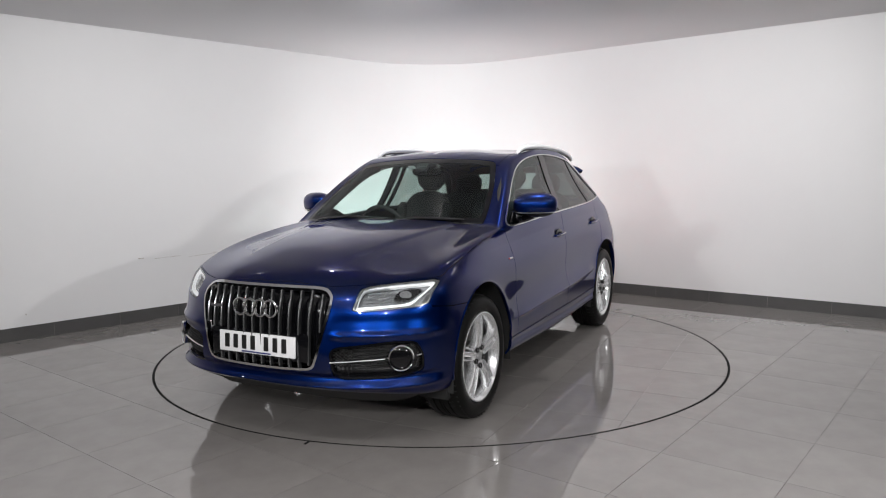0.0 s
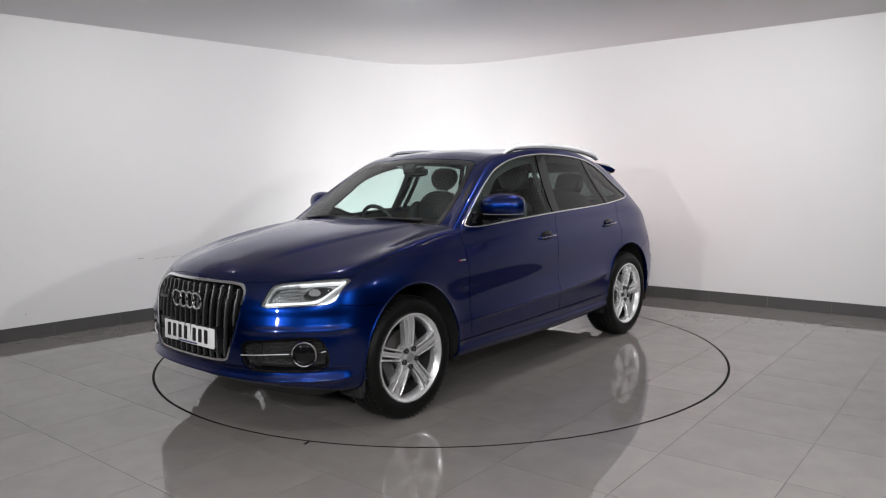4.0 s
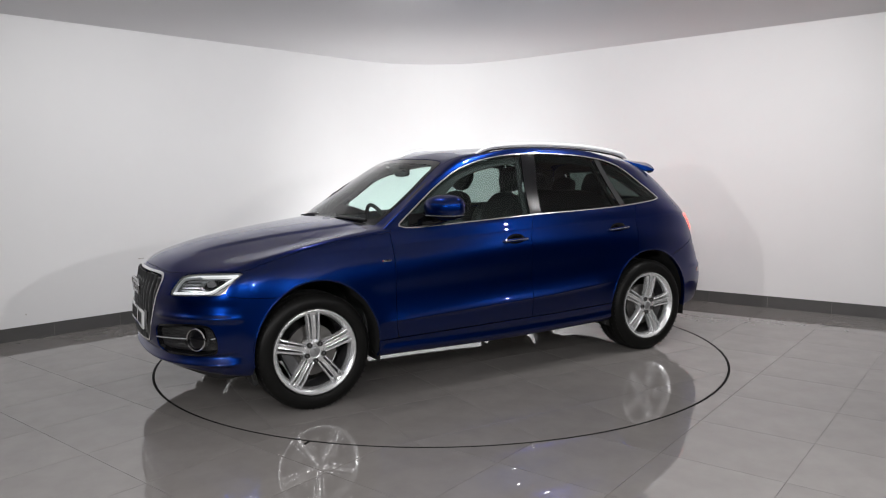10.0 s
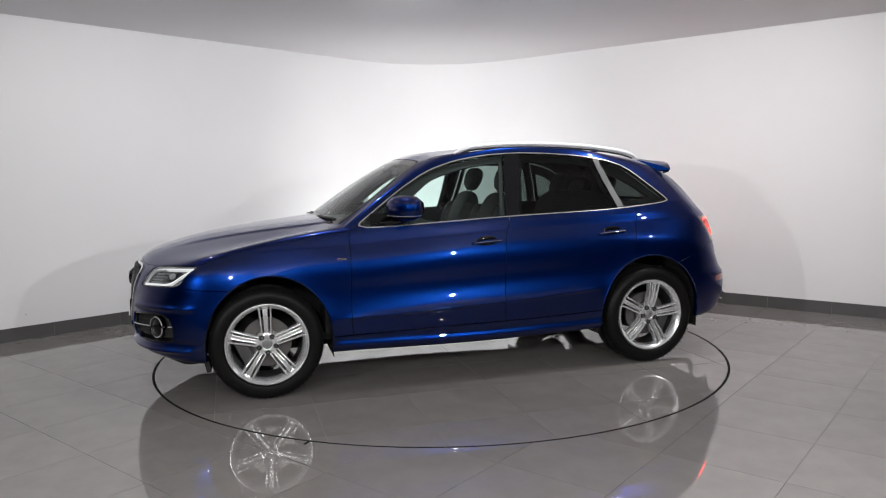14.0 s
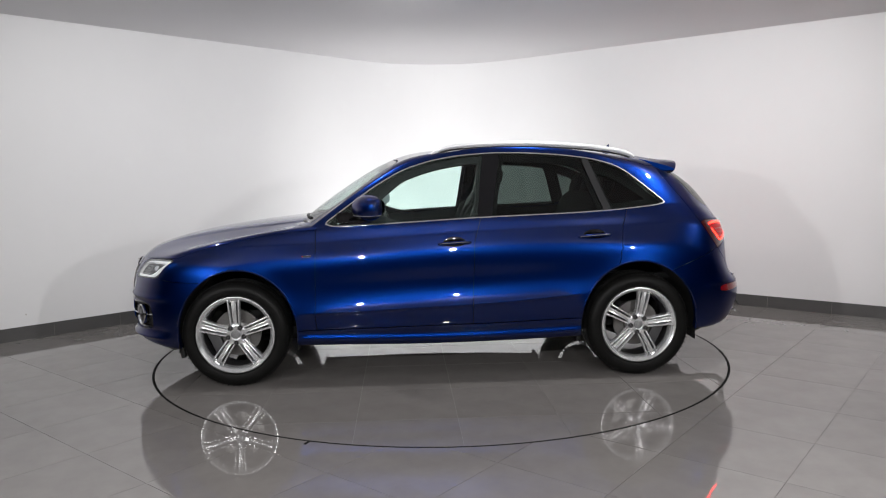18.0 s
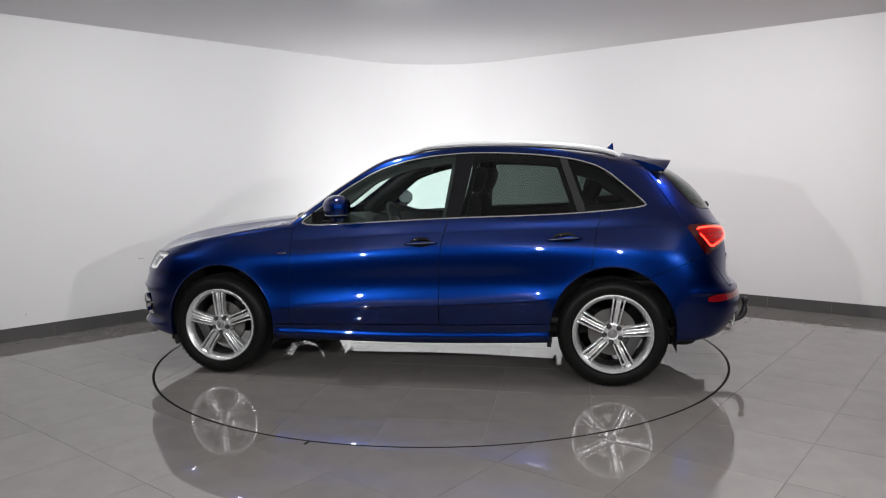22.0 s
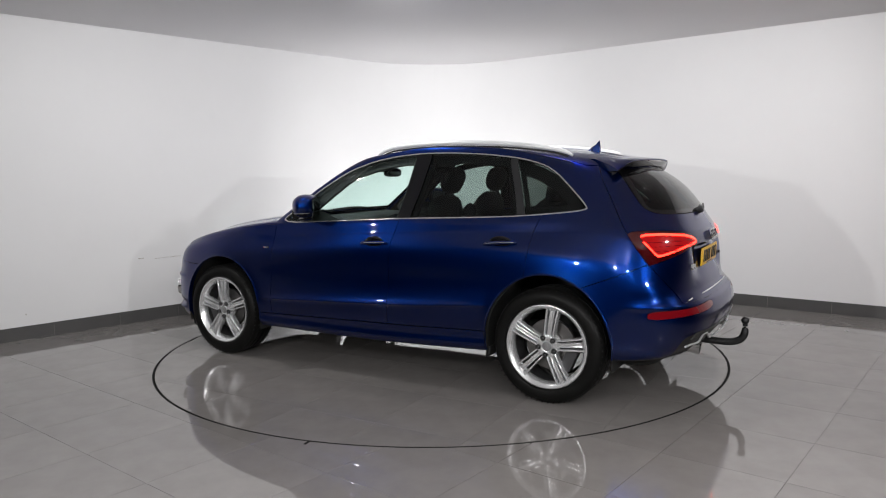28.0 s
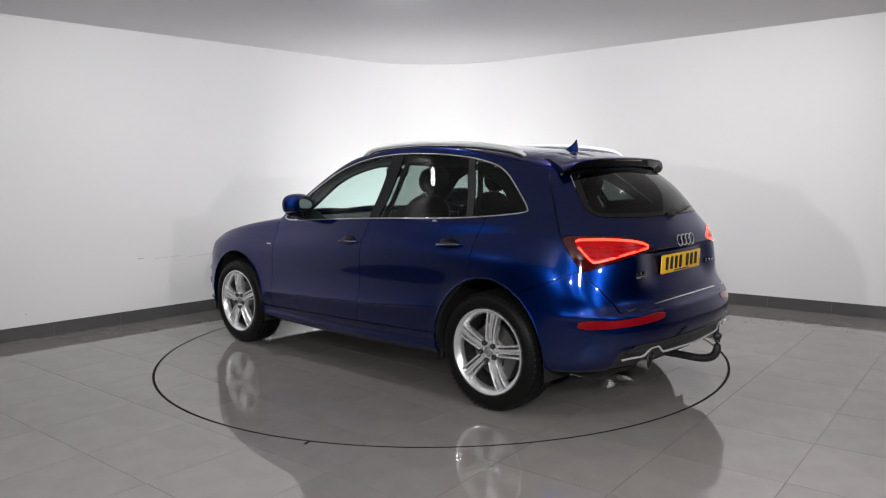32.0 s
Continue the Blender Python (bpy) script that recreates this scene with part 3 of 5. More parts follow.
# ---- panels cut from the skin ----
class Sheet:
    """A piece of skin: points, normals and faces."""

    def __init__(self, points, normals, faces):
        self.p, self.n, self.f = points, normals, faces

    def split(self, value):
        """The parts where value <= 0 and where it is > 0, cut along the zero line. value: one number a point."""
        inside = (value <= 0).tolist()
        extra_p, extra_n, cut = [], [], {}
        a, b = [], []
        base = len(self.p)

        def crossing(i, j):
            key = (i, j) if i < j else (j, i)
            if key not in cut:
                i, j = key
                k = value[i] / (value[i] - value[j])
                cut[key] = base + len(extra_p)
                extra_p.append(self.p[i] + k * (self.p[j] - self.p[i]))
                n = self.n[i] + k * (self.n[j] - self.n[i])
                extra_n.append(n / np.linalg.norm(n))
            return cut[key]

        for face in self.f:
            flags = [inside[i] for i in face]
            if all(flags):
                a.append(face)
            elif not any(flags):
                b.append(face)
            else:
                fa, fb = [], []
                for k, i in enumerate(face):
                    j = face[k - 1]
                    if inside[i] != inside[j]:
                        c = crossing(i, j)
                        fa.append(c)
                        fb.append(c)
                    (fa if inside[i] else fb).append(i)
                if len(fa) > 2:
                    a.append(tuple(fa))
                if len(fb) > 2:
                    b.append(tuple(fb))
        p = np.concatenate([self.p, np.array(extra_p)]) if extra_p else self.p
        n = np.concatenate([self.n, np.array(extra_n)]) if extra_n else self.n
        return Sheet(p, n, a).tight(), Sheet(p, n, b).tight()

    def tight(self):
        used = sorted({i for f in self.f for i in f})
        at = {i: k for k, i in enumerate(used)}
        return Sheet(self.p[used], self.n[used], [tuple(at[i] for i in f) for f in self.f])

    def moved(self, d):
        return Sheet(self.p + self.n * d, self.n, self.f)

    def mirrored(self):
        flip = np.array([1, -1, 1])
        return Sheet(self.p * flip, self.n * flip, [f[::-1] for f in self.f])

    def with_(self, other):
        k = len(self.p)
        return Sheet(np.concatenate([self.p, other.p]), np.concatenate([self.n, other.n]), self.f + [tuple(i + k for i in f) for f in other.f])

    def both(self):
        return self.with_(self.mirrored())


def outline(points, rounds=2):
    """A closed outline with its corners rounded off."""
    p = np.array(points, float)
    for _ in range(rounds):
        q = np.roll(p, -1, 0)
        p = np.stack([0.8 * p + 0.2 * q, 0.2 * p + 0.8 * q], 1).reshape(-1, 2)
    return p


def distance(shape, u, v):
    """Signed distance of the points (u, v) from an outline: negative inside."""
    a, b = shape, np.roll(shape, -1, 0)
    best = np.full(u.shape, 1e9)
    odd = np.zeros(u.shape, bool)
    for (ax, ay), (bx, by) in zip(a, b):
        dx, dy = bx - ax, by - ay
        k = np.clip(((u - ax) * dx + (v - ay) * dy) / max(dx * dx + dy * dy, 1e-12), 0, 1)
        best = np.minimum(best, np.hypot(u - ax - k * dx, v - ay - k * dy))
        if ay != by:
            odd ^= ((ay > v) != (by > v)) & (u < (bx - ax) * (v - ay) / (by - ay) + ax)
    return np.where(odd, -best, best)


def line_at(knots, at):
    """A line through (at, value) knots, evaluated."""
    k = sorted(knots)
    return np.interp(at, [a for a, _ in k], [b for _, b in k])


def sheet_mesh(name, sheet, material, depth=0.014, tuck=0.0):
    """Mesh of a sheet, shaded by the whole skin's normals, with a folded edge of the given depth."""
    count = {}
    for f in sheet.f:
        for k, i in enumerate(f):
            e = (f[k - 1], i)
            count[(min(e), max(e))] = count.get((min(e), max(e)), 0) + 1
    points, faces = [tuple(p) for p in sheet.p], list(sheet.f)
    loops = [tuple(sheet.n[i]) for f in faces for i in f]
    if depth:
        for f in sheet.f:
            for k, i in enumerate(f):
                j = f[k - 1]
                if count[(min(i, j), max(i, j))] == 1 and (abs(sheet.p[i][1]) > 1e-4 or abs(sheet.p[j][1]) > 1e-4):
                    m = len(points)
                    pi, pj, ni, nj = sheet.p[i], sheet.p[j], sheet.n[i], sheet.n[j]
                    points += [tuple(pi), tuple(pj), tuple(pj - nj * depth), tuple(pi - ni * depth)]
                    faces.append((m, m + 1, m + 2, m + 3))
                    out = np.cross(pj - pi, -ni)
                    out = tuple(out / max(np.linalg.norm(out), 1e-9))
                    loops += [out] * 4
    data = mesh_of(name, points, faces, material, True)
    data.normals_split_custom_set(loops)
    return data


def sheet_part(name, sheet, material, parent, label="", depth=0.014):
    return piece(name, sheet_mesh(name, sheet, material, depth), parent, label)


# ---- small shapes ----
def box(bm, size, m=Matrix(), bevel=0.0, segments=2):
    """A box of full size, bevelled, into bm."""
    made = bmesh.ops.create_cube(bm, size=1.0, matrix=m @ Matrix.Diagonal((*size, 1)))
    if bevel:
        edges = {e for v in made["verts"] for e in v.link_edges}
        bmesh.ops.bevel(bm, geom=list(edges), offset=bevel, segments=segments, affect="EDGES", profile=0.6)


def block(size, m=Matrix(), bevel=0.0, segments=2):
    bm = bmesh.new()
    box(bm, size, m, bevel, segments)
    return bm


def lathe(bm, profile, m=Matrix(), steps=48, close=False):
    """Turn (radius, height) pairs round the z axis."""
    rows = []
    for r, h in profile:
        if r < 1e-6:
            rows.append([bm.verts.new(m @ Vector((0, 0, h)))])
        else:
            rows.append([bm.verts.new(m @ Vector((r * math.cos(2 * math.pi * k / steps), r * math.sin(2 * math.pi * k / steps), h))) for k in range(steps)])
    pairs = list(zip(rows, rows[1:])) + ([(rows[-1], rows[0])] if close else [])
    for a, b in pairs:
        for k in range(steps):
            q = (k + 1) % steps
            if len(a) == 1 and len(b) == 1:
                continue
            if len(a) == 1:
                bm.faces.new((a[0], b[k], b[q]))
            elif len(b) == 1:
                bm.faces.new((a[k], a[q], b[0]))
            else:
                bm.faces.new((a[k], a[q], b[q], b[k]))
    return bm


def tube(bm, path, radius, sides=10, flat=1.0, cap=True):
    """A round or flattened bar along a path; radius may be a list."""
    path = [Vector(p) for p in path]
    rings = []
    up = Vector((0, 0, 1))
    for i, p in enumerate(path):
        d = (path[min(i + 1, len(path) - 1)] - path[max(i - 1, 0)]).normalized()
        a = d.cross(up)
        a = a.normalized() if a.length > 1e-3 else Vector((0, 1, 0))
        b = a.cross(d)
        r = radius[i] if isinstance(radius, (list, tuple)) else radius
        rings.append([bm.verts.new(p + a * r * math.cos(2 * math.pi * k / sides) + b * r * flat * math.sin(2 * math.pi * k / sides)) for k in range(sides)])
    for a, b in zip(rings, rings[1:]):
        for k in range(sides):
            bm.faces.new((a[k], a[(k + 1) % sides], b[(k + 1) % sides], b[k]))
    if cap:
        bm.faces.new(rings[0][::-1])
        bm.faces.new(rings[-1])
    return bm


def curve_path(points, steps=40):
    p = np.array(points, float)
    t = np.concatenate([[0], np.cumsum(np.sqrt(np.linalg.norm(np.diff(p, axis=0), axis=1)))])
    return [tuple(q) for q in cubic(t, p, np.linspace(0, t[-1], steps))]


def blob(bm, centre, half, power=2.6, m=Matrix(), seg=28, rings=16, squeeze=None):
    """A rounded cushion (superellipsoid); squeeze(v) may reshape each point."""
    def s(w, e):
        return math.copysign(abs(w) ** e, w)
    e = 2 / power
    rows = []
    for i in range(rings + 1):
        a = -math.pi / 2 + math.pi * i / rings
        row = []
        for j in range(seg):
            b = 2 * math.pi * j / seg
            v = Vector((half[0] * s(math.cos(a), e) * s(math.cos(b), e), half[1] * s(math.cos(a), e) * s(math.sin(b), e), half[2] * s(math.sin(a), e)))
            if squeeze:
                v = squeeze(v)
            row.append(bm.verts.new(m @ (v + Vector(centre))))
            if i in (0, rings):
                break
        rows.append(row)
    for a, b in zip(rows, rows[1:]):
        for k in range(seg):
            q = (k + 1) % seg
            if len(a) == 1:
                bm.faces.new((a[0], b[q], b[k]))
            elif len(b) == 1:
                bm.faces.new((a[k], a[q], b[0]))
            else:
                bm.faces.new((a[k], a[q], b[q], b[k]))
    return bm


# ---- the car ----
CAR = tagged(empty("car"), "metallic dark blue sport utility car with silver alloy wheels", "car")


def side_pair(name, sheet, material, parent=None, label="", depth=0.014):
    """The left piece and its mirrored twin on the right."""
    left = sheet_part(name, sheet, material, parent[0] if parent else CAR, label, depth)
    right = sheet_part(name, sheet.mirrored(), material, parent[1] if parent else CAR, label, depth)
    return left, right


GAP = 0.0022


def cut_out(sheet, value_of, gap=GAP):
    """Panel (value < -gap) and rest (value > gap)."""
    panel_, _ = sheet.split(value_of(sheet) + gap)
    _, rest = sheet.split(value_of(sheet) - gap)
    return panel_, rest


XZ = lambda s: (s.p[:, 0], s.p[:, 2])
YZ = lambda s: (s.p[:, 1], s.p[:, 2])
FRONT_WRAP = lambda s: (s.p[:, 1] - s.p[:, 0], s.p[:, 2])
REAR_WRAP = lambda s: (-s.p[:, 0] - s.p[:, 1] - 1.03, s.p[:, 2])

DLO = outline([(.835, 1.076), (.242, 1.104), (-.299, 1.132), (-.935, 1.150), (-1.231, 1.165), (-1.635, 1.203), (-1.600, 1.248), (-1.513, 1.326), (-1.387, 1.435),
               (-1.292, 1.491), (-1.131, 1.537), (-.887, 1.569), (-.644, 1.584), (-.401, 1.588), (-.158, 1.571), (.046, 1.536), (.252, 1.470), (.455, 1.352), (.644, 1.216)], 2)
WINDSCREEN = outline([(-.2, 1.05), (.34, 1.05), (.715, 1.05), (.712, 1.150), (.652, 1.340), (.578, 1.490), (.545, 1.526), (.37, 1.545), (.0, 1.557), (-.2, 1.557)], 2)
REAR_WINDOW = outline([(-.2, 1.168), (.30, 1.170), (.50, 1.175), (.612, 1.182), (.648, 1.222), (.60, 1.335), (.535, 1.436), (.49, 1.456), (.31, 1.464), (-.2, 1.468)], 2)
HEADLIGHT = outline([(-1.645, .735), (-1.34, .748), (-1.075, .755), (-1.02, .825), (-.925, .887), (-1.218, .879), (-1.471, .865), (-1.555, .850), (-1.605, .790)], 1)
TAIL_LIGHT = outline([(-.005, 1.088), (.322, 1.087), (.629, 1.066), (.775, 1.034), (.815, .998), (.613, .966), (.207, .896), (.155, .884), (.075, .973)], 2)
GRILLE = outline([(-.2, .866), (.30, .862), (.392, .853), (.436, .815), (.440, .76), (.403, .60), (.362, .455), (.325, .428), (-.2, .422)], 2)
DUCT = outline([(-1.815, .556), (-1.595, .573), (-1.358, .588), (-1.175, .580), (-1.120, .500), (-1.122, .420), (-1.19, .395), (-1.407, .388), (-1.765, .382), (-1.80, .44)], 2)
REFLECTOR_BAR = outline([(.10, .575), (.12, .627), (.50, .630), (.885, .650), (.865, .604), (.50, .588)], 1)
DIFFUSER = outline([(.36, .30), (.40, .40), (.47, .462), (.78, .474), (1.05, .478), (1.35, .478), (1.35, .30)], 2)
HOOD_SIDE = [(1.80, .893), (1.6, .950), (1.4, 1.0), (1.19, 1.037), (.98, 1.061), (.70, 1.075)]
HOOD_FRONT = [(0, .882), (.20, .880), (.41, .861), (.54, .866), (.73, .884), (.88, .893)]
GATE_EDGE = [(1.60, -1.56), (1.5, -1.605), (1.4, -1.66), (1.25, -1.76), (1.12, -1.842), (1.085, -1.865), (.973, -1.942), (.895, -2.0), (.802, -2.075), (.693, -2.153), (.66, -2.18), (.655, -2.6)]
DOOR_FRONT = [(1.2, .852), (.96, .846), (.475, .856), (.311, .838)]
DOOR_SPLIT = [(1.6, -.335), (1.141, -.299), (.967, -.247), (.54, -.231), (.30, -.229)]
DOOR_REAR = [(1.6, -1.36), (1.17, -1.335), (1.06, -1.295), (.876, -1.270), (.30, -1.20)]
DOOR_BOTTOM = [(1.0, .384), (.2, .398), (-.4, .408), (-1.0, .428)]


def arch(s, grow=0.0):
    x, z = XZ(s)
    return np.minimum.reduce([(np.hypot((x - cx) / (rx + grow), (z - cz) / (rz + grow)) - 1) * 0.42 for cx, cz, rx, rz in ARCHES])


def hood_line(s):
    x, y, z = s.p.T
    side = line_at(HOOD_SIDE, x)
    front = line_at(HOOD_FRONT, y)
    k = smoothstep(1.70, 1.82, x)
    return np.maximum(side * (1 - k) + front * k - z, 0.84 - x)


def gate_region(s):
    x, z = XZ(s)
    return np.maximum(x - line_at([(a, b) for a, b in GATE_EDGE], z), 0.66 - z)


def front_bumper_region(s):
    x, z = XZ(s)
    seam = line_at([(1.5, .722), (1.80, .734), (1.915, .750), (1.93, .90), (2.5, 1.0)], x)
    return np.maximum(z - seam, 1.50 - x)


def rear_bumper_region(s):
    x, z = XZ(s)
    seam = line_at([(-1.5, .70), (-1.737, .79), (-1.864, .838), (-1.99, .893), (-2.05, .86), (-2.6, .86)], x)
    return np.maximum(z - seam, x + 1.50)


def door_region(s):
    x, z = XZ(s)
    return np.maximum.reduce([x - line_at(DOOR_FRONT, z), line_at(DOOR_REAR, z) - x, line_at(DOOR_BOTTOM, x) - z])


def build_body():
    g, marks = skin()
    normals = grid_normals(g)
    rows, cols, _ = g.shape
    b = marks["belt"]

    def rows_of(r0, r1):
        p, n = g[r0:r1 + 1].reshape(-1, 3), normals[r0:r1 + 1].reshape(-1, 3)
        f = [(i * cols + j, i * cols + j + 1, (i + 1) * cols + j + 1, (i + 1) * cols + j) for i in range(r1 - r0) for j in range(cols - 1)]
        return Sheet(p, n, f)

    lower, upper = rows_of(marks["edge"], b), rows_of(b, rows - 1)
    tray = rows_of(0, marks["edge"])
    tray = tray.split(-arch(tray))[0]
    sheet_part("undertray", tray.both(), UNDERBODY, CAR, "black undertray edge", 0)
    # the ridge's normals point straight up
    flat = np.abs(upper.p[:, 1]) < 1e-4
    upper.n[flat & (upper.p[:, 2] > 1.59)] = np.array([0.0, 0.0, 1.0])
    lower = lower.split(-arch(lower))[0]

    # greenhouse
    screen, upper = cut_out(upper, lambda s: np.maximum(distance(WINDSCREEN, *YZ(s)), 0.1 - s.p[:, 0]))
    rear_pane, upper = cut_out(upper, lambda s: np.maximum(distance(REAR_WINDOW, *YZ(s)), s.p[:, 0] + 1.5))
    dlo_of = lambda s: np.maximum(distance(DLO, *XZ(s)), 0.45 - s.p[:, 1])
    side_upper, upper = cut_out(upper, dlo_of, 0.0)
    side_lower, lower = cut_out(lower, dlo_of, 0.0)
    gate_top, upper = cut_out(upper, gate_region)
    roof, pillars = cut_out(upper, lambda s: np.maximum.reduce([s.p[:, 1] - 0.592, 1.48 - s.p[:, 2], s.p[:, 0] - 0.33]))

    # lower body
    hood, lower = cut_out(lower, hood_line, 0.0011)
    lamp, lower = cut_out(lower, lambda s: np.maximum(distance(HEADLIGHT, *FRONT_WRAP(s)), 1.6 - s.p[:, 0]), 0.0015)
    lamp_hood, hood = cut_out(hood, lambda s: np.maximum(distance(HEADLIGHT, *FRONT_WRAP(s)), 1.6 - s.p[:, 0]), 0.0015)
    gate_low, lower = cut_out(lower, gate_region)
    bumper, lower = cut_out(lower, front_bumper_region)
    back_bumper, lower = cut_out(lower, rear_bumper_region)
    doors, lower = cut_out(lower, door_region)
    front_door, rear_door = cut_out(doors, lambda s: line_at(DOOR_SPLIT, s.p[:, 2]) - s.p[:, 0])
    skirt, lower = cut_out(lower, lambda s: np.maximum.reduce([s.p[:, 0] - 1.0, -1.02 - s.p[:, 0], s.p[:, 2] - line_at(DOOR_BOTTOM, s.p[:, 0])]))
    fender, quarter = lower.split(-(lower.p[:, 0] - 0.3))
    gate = gate_low.with_(gate_top)
    tail, gate = cut_out(gate, lambda s: np.maximum(distance(TAIL_LIGHT, *REAR_WRAP(s)), s.p[:, 0] + 1.7), 0.0015)
    grille, bumper = cut_out(bumper, lambda s: np.maximum(distance(GRILLE, *YZ(s)), 1.9 - s.p[:, 0]), 0.0)
    duct, bumper = cut_out(bumper, lambda s: np.maximum(distance(DUCT, *FRONT_WRAP(s)), 1.8 - s.p[:, 0]), 0.0)
    reflector, back_bumper = cut_out(back_bumper, lambda s: np.maximum(distance(REFLECTOR_BAR, *REAR_WRAP(s)), s.p[:, 0] + 1.8), 0.001)
    diffuser, back_bumper = cut_out(back_bumper, lambda s: np.maximum(distance(DIFFUSER, *REAR_WRAP(s)), s.p[:, 0] + 1.9), 0.001)

    body = piece("body_shell", sheet_mesh("body_shell", pillars.with_(quarter).both(), PAINT), CAR)
    sheet_part("roof", roof.both(), PAINT, CAR)
    sheet_part("bonnet", hood.both(), PAINT, CAR)
    side_pair("front_wing", fender, PAINT)
    nose = sheet_part("front_bumper", bumper.both(), PAINT, CAR, "", 0.03)
    tail_bumper = sheet_part("rear_bumper", back_bumper.both(), PAINT, CAR, "", 0.03)
    boot = sheet_part("tailgate", gate.both(), PAINT, CAR)
    side_pair("side_skirt", skirt.moved(0.006), PAINT)
    fronts = side_pair("front_door", front_door, PAINT)
    rears = side_pair("rear_door", rear_door, PAINT)

    # side glazing: bright trim round it, dark pillars, panes
    glazing = side_upper.with_(side_lower)
    rim, inner = glazing.split(-(distance(DLO, *XZ(glazing)) + 0.0075))
    side_pair("window_trim", rim.moved(0.004), WINDOW_TRIM, None, "bright aluminium window surround", 0.012)
    x, z = XZ(inner)
    post_front = line_at([(1.156, -.276), (1.54, -.327)], z)
    front_pane, rest = inner.split(post_front - x)
    x, z = XZ(rest)
    middle, rest = rest.split(line_at([(1.162, -.378), (1.538, -.448)], z) - x)
    side_pair("door_pillar_trim", middle, GLOSS_BLACK, None, "gloss black pillar trim", 0.01)
    x, z = XZ(rest)
    rear_pane_side, rest = rest.split(line_at([(1.19, -1.166), (1.514, -1.053)], z) - x)
    x, z = XZ(rest)
    divider, quarter_pane = rest.split(line_at([(1.189, -1.221), (1.513, -1.103)], z) - x)
    side_pair("window_divider", divider, GREY_TRIM, None, "dark grey divider bar", 0.01)

    def pane(sheet):
        """Black rubber seal round a pane, and the pane set back in it."""
        return sheet.moved(-0.006)

    for name, sheet, mat, parents in (("window_pane", front_pane, GLASS, fronts), ("window_pane", rear_pane_side, PRIVACY_GLASS, rears)):
        side_pair(name, pane(sheet), mat, parents, "clear glass" if mat is GLASS else "dark tinted glass", 0)
    # black inner frames round the panes
    def frame_band(sheet, wide, low, x0, x1):
        x, z = XZ(sheet)
        width = low + (wide - low) * smoothstep(1.20, 1.40, z) + .075 * smoothstep(.22, .50, x)
        edge = np.maximum(distance(DLO, x, z) + width, np.maximum(x0(z) - x, x - x1(z)) + .030)
        return sheet.split(-edge)[0].moved(-0.032)

    far = lambda z: 9.0 + 0 * z
    bands = (front_pane, .058, .022, lambda z: line_at([(1.156, -.276), (1.54, -.327)], z), far, fronts), (
        rear_pane_side, .058, .022, lambda z: line_at([(1.19, -1.166), (1.514, -1.053)], z), lambda z: line_at([(1.162, -.378), (1.538, -.448)], z), rears), (
        quarter_pane, .085, .060, lambda z: -far(z), lambda z: line_at([(1.189, -1.221), (1.513, -1.103)], z), None)
    for sheet, wide, low, x0, x1, parents in bands:
        side_pair("window_frame", frame_band(sheet, wide, low, x0, x1), LEATHER, parents, "black inner window frame", 0.02)
    side_pair("quarter_window", pane(quarter_pane), PRIVACY_GLASS, None, "dark tinted glass", 0)
    # windscreen: black ceramic edge with the clear pane in it
    edge_of = lambda s: np.maximum(distance(WINDSCREEN, *YZ(s)) + 0.030, 1.150 - s.p[:, 2] - 0.012 * np.cos(s.p[:, 1] * 1.6))
    clear, band = screen.split(edge_of(screen))
    windscreen = sheet_part("windscreen", clear.both(), GLASS, CAR, "clear laminated glass", 0)
    sheet_part("windscreen_border", band.both(), GLOSS_BLACK, windscreen, "black ceramic border", 0.006)
    clear, band = rear_pane.split(distance(REAR_WINDOW, *YZ(rear_pane)) + 0.025)
    back = sheet_part("rear_window", clear.both(), PRIVACY_GLASS, boot, "dark tinted glass", 0)
    sheet_part("rear_window_border", band.both(), GLOSS_BLACK, boot, "black ceramic border", 0.006)
    lining = pillars.with_(quarter).split(-(pillars.with_(quarter).p[:, 2] - 0.95))[0]
    sheet_part("pillar_lining", lining.moved(-0.03).both(), CABIN, CAR, "dark cabin lining", 0)
    sheet_part("headlining", roof.moved(-0.03).both(), HEADLINER, CAR, "grey cloth headlining", 0)
    for door, twin, sheet in ((fronts[0], fronts[1], front_door), (rears[0], rears[1], rear_door)):
        side_pair("door_card", sheet.moved(-0.05), CABIN, (door, twin), "black door card", 0)
    sheet_part("gate_lining", gate.moved(-0.04).both(), CABIN, boot, "black lining", 0)
    return dict(lamp=lamp.with_(lamp_hood), tail=tail, grille=grille, duct=duct, reflector=reflector, diffuser=diffuser, nose=nose, tail_bumper=tail_bumper, boot=boot,
                fronts=fronts, rears=rears, body=body)


PARTS = build_body()


def roof_z(x, y):
    p = SKIN_POINTS[SKIN_POINTS[:, 2] > 1.3]
    d = (p[:, 0] - x) ** 2 + (p[:, 1] - abs(y)) ** 2
    return float(p[np.argmin(d), 2])


def surface_x(y, z, front=True):
    """x of the skin at (y, z) on the nose or the tail."""
    grid = SKIN_POINTS
    keep = grid[:, 0] > 1.5 if front else grid[:, 0] < -1.5
    p = grid[keep]
    d = (p[:, 1] - abs(y)) ** 2 + (p[:, 2] - z) ** 2
    return float(p[np.argmin(d), 0])


SKIN_POINTS = skin()[0].reshape(-1, 3)


